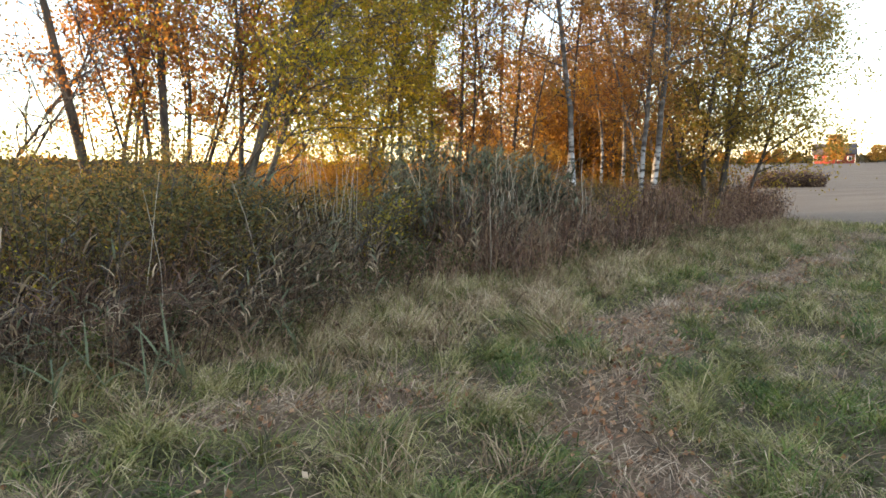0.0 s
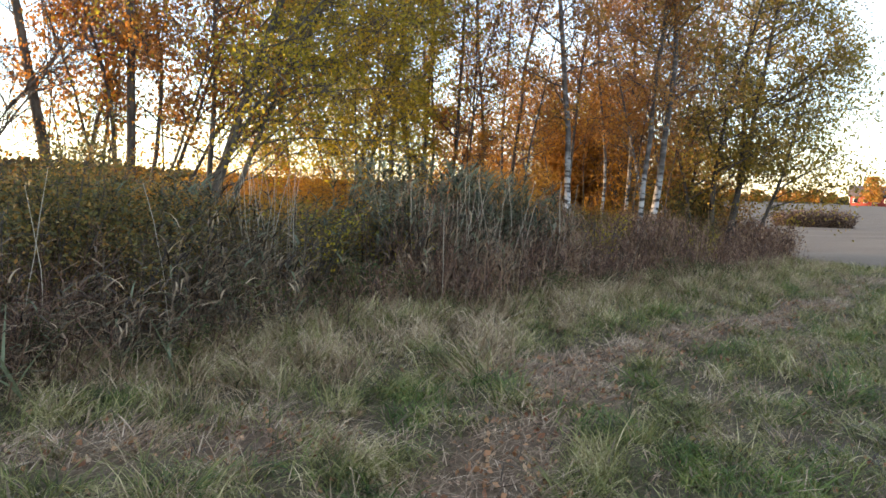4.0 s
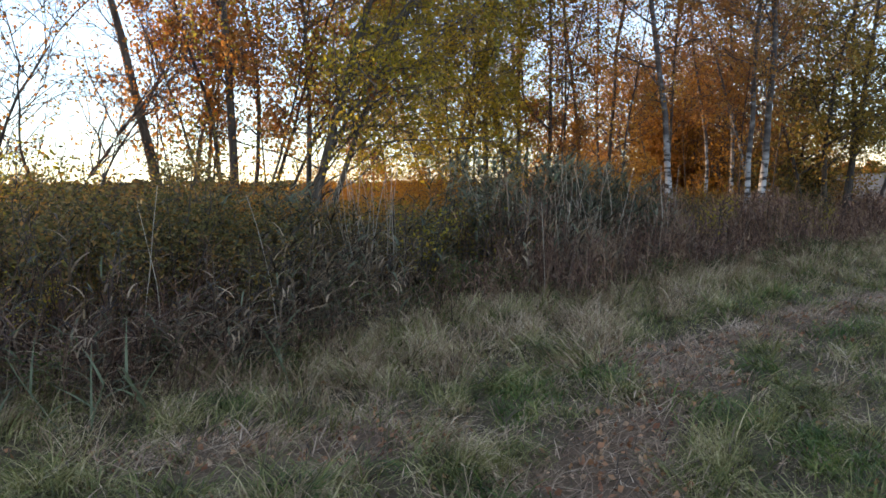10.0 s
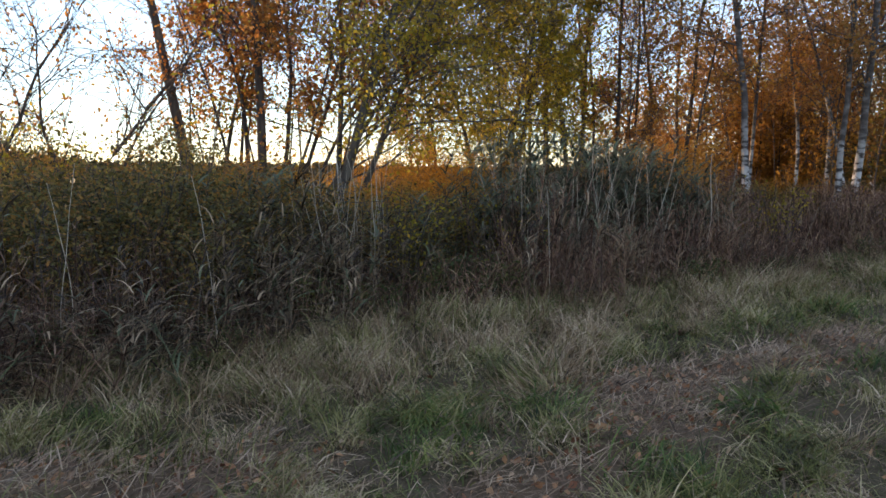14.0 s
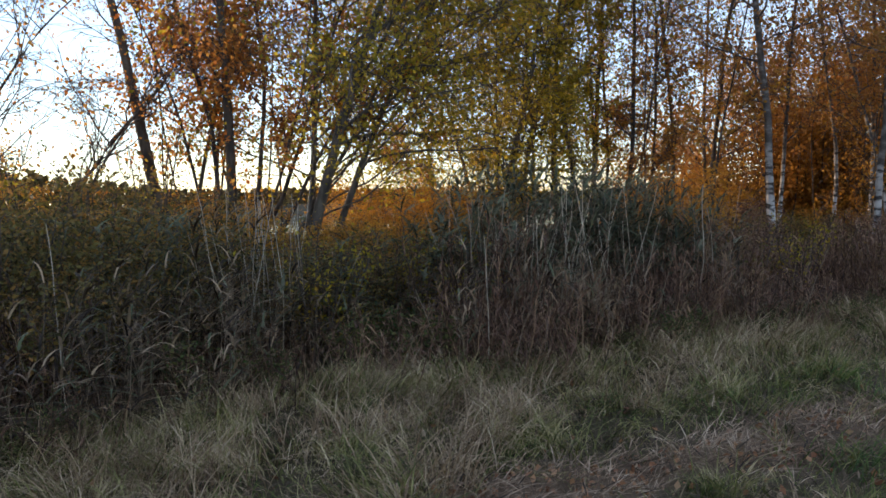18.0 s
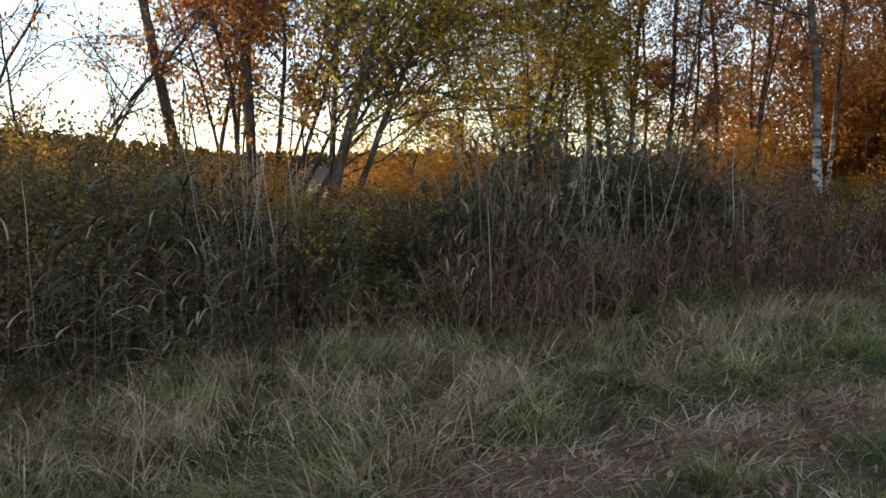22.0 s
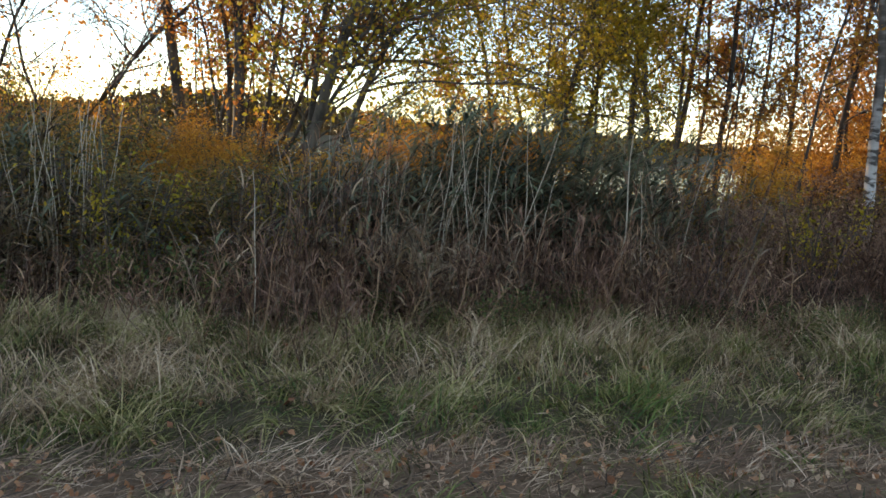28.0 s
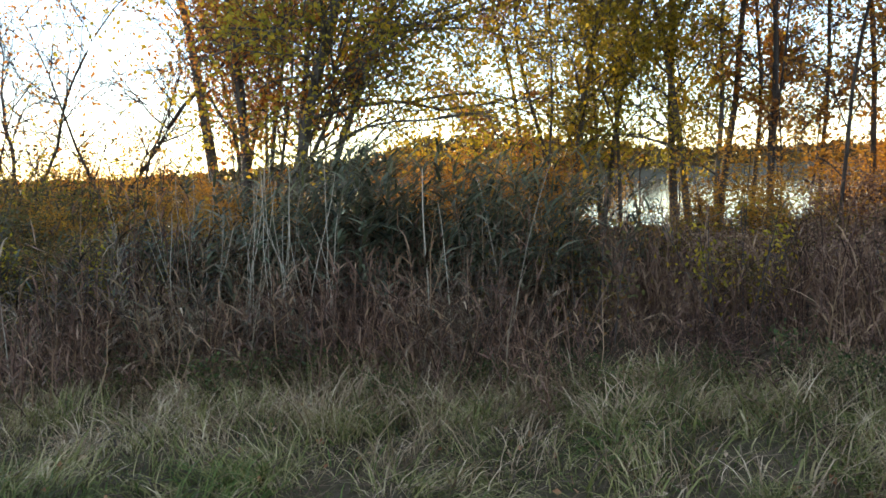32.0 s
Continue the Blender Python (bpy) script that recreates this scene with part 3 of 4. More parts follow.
# birches
for bx, by, lx, h, r, n in ((5.05, 11.05, 0.5, 9.5, 0.06, 8000), (6.74, 10.95, 2.5, 9.5, 0.064, 8000), (6.44, 10.95, 1.5, 9.0, 0.05, 6500)):
    make_tree("birch", "white-barked birch with sparse copper leaves", bx, by, [(0, 0, lx, 1, h, r)], M_BIRCH, M_BIRCH_LEAF, n, 0.06, 26, 1.2, 0.24, 0.9, 9, 0.3, 0.16, group="birches")
for bx, by, lx, h, r in ((5.9, 12.6, 1, 8, 0.035), (6.9, 12.9, -1, 8, 0.035), (7.7, 13.2, 2, 8.5, 0.045), (8.6, 13.0, 0, 8, 0.035), (10.76, 15.2, 1, 8, 0.05), (7.3, 11.8, -1.5, 8, 0.03)):
    make_tree("birch", "slender pale young birch with copper leaves", bx, by, [(0, 0, lx, 1, h, r)], M_BIRCH, M_BIRCH_LEAF, 4500, 0.06, 20, 1.0, 0.22, 0.9, 8, 0.3, 0.16, group="birches")

rng = np.random.default_rng(12)
# slim alders
thin = [(rng.uniform(-0.6, 9.2), rng.uniform(11.6, 15.2), rng.normal(0, 5), rng.uniform(4, 6.5), rng.uniform(0.018, 0.03), 700) for _ in range(22)]
for ax, ay, lx, h, r, n in ((5.06, 13.6, 2, 9, 0.075, 2400), (4.56, 13.75, 1, 9, 0.06, 2400), (3.55, 12.9, -1, 7.5, 0.07, 2600), (4.35, 11.75, 1, 6, 0.035, 1500), (2.4, 13.0, 0, 7.5, 0.085, 3200),
                            (2.9, 13.1, 1, 7.5, 0.075, 3000), (3.2, 13.4, 3, 7, 0.05, 2600), (1.45, 13.0, -2, 6.5, 0.045, 3000), (4.0, 13.4, 2, 7.5, 0.045, 2400), (0.4, 12.9, 1, 6, 0.05, 3000),
                            (1.9, 12.4, 4, 6.5, 0.04, 2400), (5.6, 14.6, 0, 9, 0.06, 2000), *thin):
    make_tree("alder", "slim dark alder with thin orange foliage", ax, ay, [(0, 0, lx, 0.5, h, r * 0.6)], M_DARKBARK, (M_YELLOW if ax < 3.0 else M_ORANGE) if rng.uniform() < 0.6 else M_BIRCH_LEAF, int(n * (2.3 if ax < 3.3 else 1.5)), 0.058, 20, 1.0, 0.15, 0.9, 12, 0.2, 0.1, group="slim alders", crook=0.05)

rng = np.random.default_rng(13)
# tree at the field's corner and the round rust-brown willow behind the birches
make_tree("corner_willow", "many-stemmed willow with wide yellow-green crown", 10.2, 12.95,
          [(0, 0, 6, 0, 7.5, 0.075), (0.3, 0.2, 15, 0, 7.0, 0.065), (-0.3, 0, -5, 2, 7.2, 0.06), (0.5, -0.1, 24, -3, 5.5, 0.045), (-0.6, 0.2, -12, 0, 6, 0.045)],
          M_DARKBARK, M_GREENLEAF, 46000, 0.075, 28, 1.9, 0.2, 0.5, 12, 0.3, 0.26, side=1.6, gapless=0.95)
for wx, wy, wh, n in ((9.0, 16.6, 4.7, 30000), (7.9, 16.4, 4.0, 20000), (10.6, 17.4, 4.2, 20000), (12.6, 19.0, 3.6, 14000), (6.0, 17.4, 2.3, 9000)):
    make_shrub("round_willow", "tall rounded willow thick with rust-brown leaves", wx, wy, wh, 2.0, 26, M_DARKBARK, M_BROWNLEAF, n, 0.1, "tree", "rounded willows", low=0.1, spread=0.2, flare=0.5, twigs=9)

for wx, wy, wh, mt in ((9.7, 14.2, 2.0, M_OLIVE), (10.7, 14.9, 2.3, M_OLIVE), (11.6, 15.6, 2.2, M_BROWNLEAF), (8.8, 13.6, 1.6, M_OLIVE), (12.4, 16.6, 2.2, M_BROWNLEAF), (10.0, 15.9, 2.4, M_OLIVE)):
    make_shrub("thicket_shrub", "dense olive-brown shrub filling the thicket's edge", wx, wy, wh, 1.1, 18, M_DARKBARK, mt, 5200, 0.08, group="thicket shrubs", low=0.04, spread=0.14, twigs=7)
for wx, wy, wh in ((10.35, 11.95, 0.9), (11.0, 12.6, 0.95), (9.75, 11.3, 0.75), (11.7, 13.4, 0.9), (10.9, 13.3, 1.1)):
    make_shrub("russet_bush", "low russet bush at the thicket's corner", wx, wy, wh, 0.75, 22, M_DARKBARK, M_BRUSH, 2600, 0.06, group="russet bushes", low=0.03, spread=0.08, twigs=7)

rng = np.random.default_rng(14)
# orange undergrowth below the trees
under = [make_shrub("brown_sapling" if mt is M_BRUSH else "orange_sapling", "low sapling with withered russet leaves" if mt is M_BRUSH else "low sapling with glowing orange-yellow leaves", 0, 0, h, w, 9, M_DARKBARK, mt, n, 0.065, "shrub", "orange undergrowth", low=0.12, spread=0.12, place=False)
         for h, w, mt, n in ((2.6, 0.9, M_ORANGE, 5200), (2.1, 0.8, M_YELLOW, 4800), (2.9, 0.8, M_ORANGE, 5600), (1.8, 0.9, M_OLIVE, 4400), (1.9, 0.9, M_BRUSH, 4200))]
pl = []
for i in range(96):
    x = -6.5 + 16 * (i + rng.uniform()) / 96
    y = bank_y(x) + rng.uniform(3.4, 7.6) + (1.0 if x < 0 else 0)
    s = rng.uniform(0.55, 1.08) * (0.68 if x < 3.2 else 0.95)
    if lake_gap(x, y):
        s *= 0.85
    pl.append((int(rng.choice(5, p=[0.25, 0.22, 0.15, 0.2, 0.18])) if i >= 5 else i, spot(x, y, rng.uniform(0, 360), s * 1.15, s)))
for i in range(26):
    x = -6.4 + 5.6 * (i + rng.uniform()) / 26
    s = rng.uniform(0.45, 0.74)
    pl.append((int(rng.choice([0, 1, 3, 3])), spot(x, 9.9 + rng.uniform(-0.8, 1.3), rng.uniform(0, 360), s, s * 0.95)))
for i in range(22):
    x = 3.1 + 4.2 * (i + rng.uniform()) / 22
    y = bank_y(x) + rng.uniform(1.6, 3.6)
    if not lake_gap(x, y):
        s = rng.uniform(0.55, 0.85)
        pl.append((int(rng.choice([4, 4, 4, 3])), spot(x, y, rng.uniform(0, 360), s * 1.1, s)))
for i in range(34):
    x = -2.6 + 4.4 * (i + rng.uniform()) / 34
    s = rng.uniform(0.46, 0.66)
    pl.append((int(rng.choice([0, 0, 1, 3])), spot(x, rng.uniform(8.6, 10.6), rng.uniform(0, 360), s * 1.1, s)))
for i in range(12):
    x = -0.3 + 1.4 * (i + rng.uniform()) / 12
    s = rng.uniform(0.7, 0.95)
    pl.append((int(rng.choice([0, 0, 1])), spot(x, rng.uniform(11.6, 13.4), rng.uniform(0, 360), s * 1.1, s)))
scatter(under, pl)

rng = np.random.default_rng(15)
# ---- bank: reeds, weeds, brush and shrubs ----
def reed_clump(leafy_amount, height, stalks=7, leaf_mat=None, broad=1.0, label="clump of fading reeds with drooping pale leaves", group="reeds along the bank", low=0.25, wide=0.15):
    root = tagged(new("reed_clump"), label, "reeds", group)
    n = stalks
    base = np.stack([rng.normal(0, wide, n), rng.normal(0, wide, n), np.zeros(n)], -1)
    ps = np.array([bent(b, (rng.normal(0.03, 0.1), rng.normal(0, 0.1), 1), height * rng.uniform(0.6, 1.05), 7, 0.05) for b in base])
    for p in ps:
        v, f = tubes(p[None], (rng.uniform(0.7, 1.1) * 0.0036 * np.linspace(1, 0.5, 7))[None], 4)
        part("stalk", mesh_of("stalk", v, f, M_REED_STALK, True), root)
    for share, mat, name in ((0.85, leaf_mat or M_REED_LEAF, "foliage"), (0.15, M_FRESH, "green_foliage")):
        at, ln = [], []
        for p in ps:
            for _ in range(max(1, round(leafy_amount * share))):
                at.append(at_path(p, rng.uniform(low, 0.98)))
                ln.append(rng.uniform(0.16, 0.42))
        m = len(at)
        v, f = strips(np.array(at), np.array(ln), rng.normal(1.4, 1.5, m), rng.uniform(0.4, 1.3, m), rng.uniform(0.6, 1.9, m), rng.uniform(0.01, 0.024, m) * broad, 4, rng.uniform(-0.6, 0.6, m))
        tagged(part(name, mesh_of(name, v, f, mat), root), kind="stuff")
    return root


def weed_clump(height, mat, label, dense=38):
    root = tagged(new("weed_clump"), label, "weeds", "dead weeds along the bank")
    n = dense
    base = np.stack([rng.normal(0, 0.2, n), rng.normal(0, 0.2, n), np.zeros(n)], -1)
    ps = np.array([bent(b, (rng.normal(0, 0.16), rng.normal(0, 0.16), 1), height * rng.uniform(0.45, 1.05), 5, 0.06) for b in base])
    v, f = tubes(ps, np.outer(rng.uniform(0.7, 1.3, n), 0.0035 * np.linspace(1, 0.4, 5)), 3)
    tagged(part("stem_tangle", mesh_of("stem_tangle", v, f, mat), root), kind="stuff")
    m = n * 10
    k = rng.integers(0, n, m)
    at = np.array([at_path(ps[i], rng.uniform(0.1, 1)) for i in k])
    v, f = strips(at, rng.uniform(0.06, 0.2, m), rng.uniform(0, 2 * np.pi, m), rng.uniform(0.1, 1.1, m), rng.uniform(0, 1.4, m), rng.uniform(0.003, 0.009, m), 2)
    tagged(part("foliage", mesh_of("foliage", v, f, mat), root), kind="stuff")
    return root


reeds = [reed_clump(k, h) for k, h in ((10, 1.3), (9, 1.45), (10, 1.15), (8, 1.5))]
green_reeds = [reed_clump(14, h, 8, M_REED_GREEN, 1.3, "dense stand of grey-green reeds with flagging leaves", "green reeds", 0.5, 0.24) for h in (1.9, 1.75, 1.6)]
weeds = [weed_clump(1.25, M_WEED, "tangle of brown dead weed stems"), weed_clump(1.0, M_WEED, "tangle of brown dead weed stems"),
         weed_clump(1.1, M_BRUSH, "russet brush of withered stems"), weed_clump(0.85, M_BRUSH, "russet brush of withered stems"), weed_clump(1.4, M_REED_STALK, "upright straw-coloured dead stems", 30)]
olives = [make_shrub("olive_shrub", "leafy olive-brown shrub turning yellow", 0, 0, h, 0.8, 16, M_DARKBARK, M_OLIVE, 4300, 0.047, group="olive shrubs", spread=0.1, place=False) for h in (1.6, 1.35)]

pl = []
k = 0
for i in range(110):
    x = -8.5 + 12.0 * (i + rng.uniform()) / 110
    d = abs(rng.normal(0.2, 0.6)) + 0.05
    y = edge_y(x) + d
    if rng.uniform() < (0.12 if x > -0.6 else 1.0):
        pl.append((k % 4, spot(x, y, rng.uniform(-50, 50), 0.92, rng.uniform(0.55, 0.95) * (1 + 0.15 * math.sin(2.9 * x)) * (0.8 + 0.2 * smooth(0.2, 0.9, d)))))
        k += 1
for _ in range(16):
    pl.append((k % 4, spot(rng.normal(-1.35, 0.3), rng.normal(5.6, 0.3), rng.uniform(-50, 50), 0.92, rng.uniform(0.75, 0.98))))
    k += 1
for _ in range(14):
    pl.append((k % 4, spot(rng.normal(0.9, 0.5), rng.normal(6.3, 0.25), rng.uniform(-50, 50), 0.92, rng.uniform(0.65, 0.95))))
    k += 1
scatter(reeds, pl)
pl = []
for i in range(76):
    x = 0.1 + 2.7 * (i + rng.uniform()) / 76
    pl.append((i % 3, spot(x, bank_y(x) + rng.uniform(0.9, 2.8), rng.uniform(-40, 40), 1.0, rng.uniform(0.7, 1.04) * (0.82 if x < 0.5 else 1.0))))
for i in range(8):
    pl.append((i % 3, spot(rng.normal(-1.8, 0.5), rng.normal(6.0, 0.3), rng.uniform(-40, 40), 0.9, rng.uniform(0.65, 0.85))))
scatter(green_reeds, pl)
pl = []
k = 0
for i in range(250):
    x = -8.5 + 19.0 * (i + rng.uniform()) / 250
    d = rng.uniform(0.3 if x < -0.6 else 0.05, 2.5)
    if rng.uniform() < (0.75 if -0.75 < x < 0.1 and d < 1.2 else 0.5 if x < -0.6 else 0.12):
        continue
    y = edge_y(x) + d
    left = x < -0.6
    kind = k if k < 5 else (int(rng.choice([0, 1, 4], p=[0.5, 0.4, 0.1])) if left else int(rng.choice([0, 1, 2, 3, 4], p=[0.2, 0.1, 0.35, 0.1, 0.25])) if x < 3 else int(rng.choice([1, 2, 3], p=[0.2, 0.45, 0.35])))
    s = rng.uniform(0.4, 1.1) * (0.55 + 0.45 * smooth(0.0, 1.3, d)) * (1 + 0.2 * math.sin(2.3 * x + 0.8) * math.sin(1.1 * x) + (0.15 if 0.3 < x < 3.6 else -0.18 if -2.2 < x < 0.3 else 0))
    pl.append((kind, spot(x, y, rng.uniform(0, 360), 1.15, s)))
    k += 1
for i in range(30):
    x = 0.15 + 3.3 * (i + rng.uniform()) / 30
    pl.append((int(rng.choice([2, 2, 3, 4])), spot(x, edge_y(x) + rng.uniform(0.1, 0.9), rng.uniform(0, 360), 1.1, rng.uniform(0.5, 0.9))))
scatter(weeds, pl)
rng = np.random.default_rng(16)
pl = []
for i in range(66):
    x = -9.5 + 9.6 * (i + rng.uniform()) / 66
    d = rng.uniform(1.1 if x < -2 else 1.7, 4.3)
    pl.append((i % 2, spot(x, bank_y(x) + d, 47 * i, 1.0, (rng.uniform(0.72, 1.1) - 0.03 * d) * (1 + 0.1 * math.sin(2.1 * x + 1)) * (1.17 if x < -3.2 else 1.08 if x < -2.4 else 0.82))))
for i in range(34):
    x = -11 + 10.5 * (i + rng.uniform()) / 34
    d = rng.uniform(4.6, 8)
    pl.append((i % 2, spot(x, bank_y(x) + d, 31 * i, 1.1, rng.uniform(0.7, 0.85) * (0.72 if x > -2.6 else 1))))
for i in range(16):
    x = 0.2 + 10 * (i + rng.uniform()) / 16
    y = bank_y(x) + rng.uniform(2.2, 3.8)
    pl.append((i % 2, spot(x, y, 53 * i, rng.uniform(0.55, 0.8) * (0.6 if lake_gap(x, y) else 1))))
scatter(olives, pl)

nettles = [make_shrub("green_weed", "leafy dark green weed among the dead stems", 0, 0, h, 0.3, 9, M_WEED, M_NETTLE, 520, 0.045, "weeds", "green weeds on the bank", low=0.1, spread=0.06, slim=0.5, flare=0.35, place=False) for h in (0.95, 0.75)]
pl = []
for i, (x, d) in enumerate(((-0.35, 0.55), (-0.15, 0.8), (-2.1, 0.3), (-3.6, 0.2), (-4.4, 0.3), (-1.0, 0.3), (-0.6, 0.7), (-0.5, 1.2), (-0.2, 1.4), (0.0, 0.4), (-2.9, 0.5), (-1.5, 0.6))):
    pl.append((i % 2, spot(x, float(edge_y(x)) + d, 71 * i, rng.uniform(0.6, 1.0))))
for i in range(26):
    x = 0.3 + 5.2 * (i + rng.uniform()) / 26
    pl.append((i % 2, spot(x, float(edge_y(x)) + rng.uniform(-0.15, 0.35), 71 * i, rng.uniform(0.4, 0.7))))
scatter(nettles, pl)
golds = [make_shrub("yellow_bush", "small bush with thin yellow and orange leaves", 0, 0, h, 0.35, 8, M_DARKBARK, mt, 420, 0.05, "shrub", "small yellow bushes on the bank", low=0.3, spread=0.08, flare=0.4, place=False) for h, mt in ((1.55, M_YELLOW), (1.3, M_OLIVE))]
pl = []
for i, (x, d) in enumerate(((-0.75, 0.9), (-1.0, 1.3), (0.15, 1.0), (3.3, 0.8), (4.1, 1.0), (-2.3, 0.9), (-3.9, 0.7), (-4.6, 0.5), (0.45, 0.7), (5.2, 0.8), (-0.5, 1.5), (2.6, 0.7), (6.4, 0.9), (-3.2, 1.1))):
    pl.append((i % 2, spot(x, float(bank_y(x)) + d, 83 * i, rng.uniform(0.7, 0.95))))
for i, (x, y) in enumerate(((-4.9, 8.9), (-4.3, 9.3), (-3.7, 9.0), (-3.2, 9.4), (-5.6, 8.7), (-4.6, 9.8), (-6.2, 8.2), (-6.8, 8.6), (-5.4, 7.6), (-7.4, 8.0), (-6.0, 9.2), (-5.3, 9.6), (-7.0, 7.2))):
    pl.append((i % 2, spot(x, y, 61 * i, rng.uniform(1.35, 1.75))))
scatter(golds, pl)


def reed_shoot(x, y, n, turn):
    root = tagged(new("reed_shoot"), "low fresh reed shoot with broad grey-green leaves", "reeds", "fresh reed shoots")
    root.matrix_basis = spot(x, y, turn)
    p = bent((0, 0, 0), (rng.normal(0, 0.5), rng.normal(0, 0.4), 1), rng.uniform(0.35, 0.6), 6, 0.12)
    v, f = tubes(p[None], (0.006 * np.linspace(1, 0.4, 6))[None], 5)
    part("stalk", mesh_of("stalk", v, f, M_FRESH, True), root)
    for i in range(n):
        u = 0.15 + 0.8 * i / n
        b = at_path(p, u)
        v, f = strips(b[None], np.array([rng.uniform(0.3, 0.5)]), np.array([i * 2.4 + rng.normal(0, 0.4)]), np.array([rng.uniform(0.3, 1.2)]), np.array([rng.uniform(0.2, 1.6)]), np.array([rng.uniform(0.013, 0.023)]), 5, np.array([rng.normal(0, 0.5)]))
        part("leaf", mesh_of("leaf", v, f, M_FRESH), root)


for i, sx in enumerate((-3.75, -3.4, -3.28, -3.0, -2.2)):
    reed_shoot(sx, float(edge_y(sx)) - 0.18 - 0.1 * (i % 3), 5 + i % 3, 67 * i)


rng = np.random.default_rng(17)
# bleached single stalks
def pale_stalk(x, y, h, lx, ly, r=0.006):
    p = bent((0, 0, 0), (math.tan(radians(lx)), math.tan(radians(ly)), 1), h, 9, 0.06)
    v, f = tubes(p[None], (r * np.linspace(1, 0.5, 9))[None], 5)
    ob = new("dead_stalk", mesh_of("dead_stalk", v, f, M_PALE_STALK, True))
    ob.location = (x, y, float(terrain(x, y)) - 0.02)
    tagged(ob, "single bleached dead reed stalk", "stalk", "bleached stalks")


pale_stalk(2.45, 7.0, 1.35, 9, 6, 0.0065)
pale_stalk(0.42, 5.5, 1.05, -4, 5, 0.0045)
pale_stalk(-0.85, 6.05, 0.95, 18, 2, 0.0045)
for cx, cy, n, w in ((-1.25, 5.85, 26, 0.2), (1.05, 6.8, 24, 0.36), (0.55, 6.5, 8, 0.3), (1.65, 6.7, 8, 0.2), (2.7, 7.4, 5, 0.25), (-3.2, 4.3, 4, 0.7)):
    for _ in range(n):
        pale_stalk(rng.normal(cx, w), rng.normal(cy, 0.22), rng.uniform(0.95, 1.4), rng.normal(0, 3.2), rng.normal(0, 3), rng.uniform(0.0028, 0.0044))

rng = np.random.default_rng(18)
# ---- distance ----
def far_woods():
    az_k = [-180, -120, -70, -48, -30, -9, 5, 14, 20, 25, 31, 36, 47, 53, 70, 110, 180]
    el_k = [1.4, 1.5, 1.2, 0.4, 0.5, 0.6, 1.1, 1.1, 1.8, 2.4, 2.6, 1.4, 0.75, 0.6, 1.0, 1.3, 1.4]
    pieces = []
    for i in range(2400):
        az = -180 + 360 * (i + rng.uniform()) / 2000
        r = 345 + rng.uniform(-25, 40)
        top = 1.5 + r * math.tan(radians(np.interp(az, az_k, el_k))) * rng.uniform(0.8, 1.12)
        x, y = -r * math.sin(radians(az)), r * math.cos(radians(az))
        z0 = float(terrain(x, y))
        h = max(2.0, top - z0)
        n = int(10 + 7 * h)
        u = rng.uniform(0, 1, n) ** 0.8
        rad = (1 - u * 0.75) * rng.uniform(1.5, 3.0)
        a = rng.uniform(0, 2 * np.pi, n)
        c = np.stack([x + rad * np.cos(a), y + rad * np.sin(a), z0 + u * h], -1)
        pieces.append(leaves(c, 2.0, 0.2, 0.8))
    v, f = merge(pieces)
    tagged(new("far_woods", mesh_of("far_woods", v, f, M_WOODS)), "dark wooded skyline round the lake and field", "woods", kind="stuff")


far_woods()

M_RED = plain("falu_red_boards", (0.34, 0.06, 0.04), 0.85)
M_ROOF = plain("dark_roof_tiles", (0.07, 0.05, 0.045), 0.8)
M_TRIM = plain("white_painted_trim", (0.75, 0.72, 0.68), 0.6)
M_PANE = plain("dark_window_glass", (0.03, 0.035, 0.04), 0.1)


def box(x0, y0, z0, x1, y1, z1):
    v = np.array([(x, y, z) for z in (z0, z1) for y in (y0, y1) for x in (x0, x1)], float)
    f = np.array([(0, 2, 3, 1), (4, 5, 7, 6), (0, 1, 5, 4), (2, 6, 7, 3), (0, 4, 6, 2), (1, 3, 7, 5)])
    return v, [f]


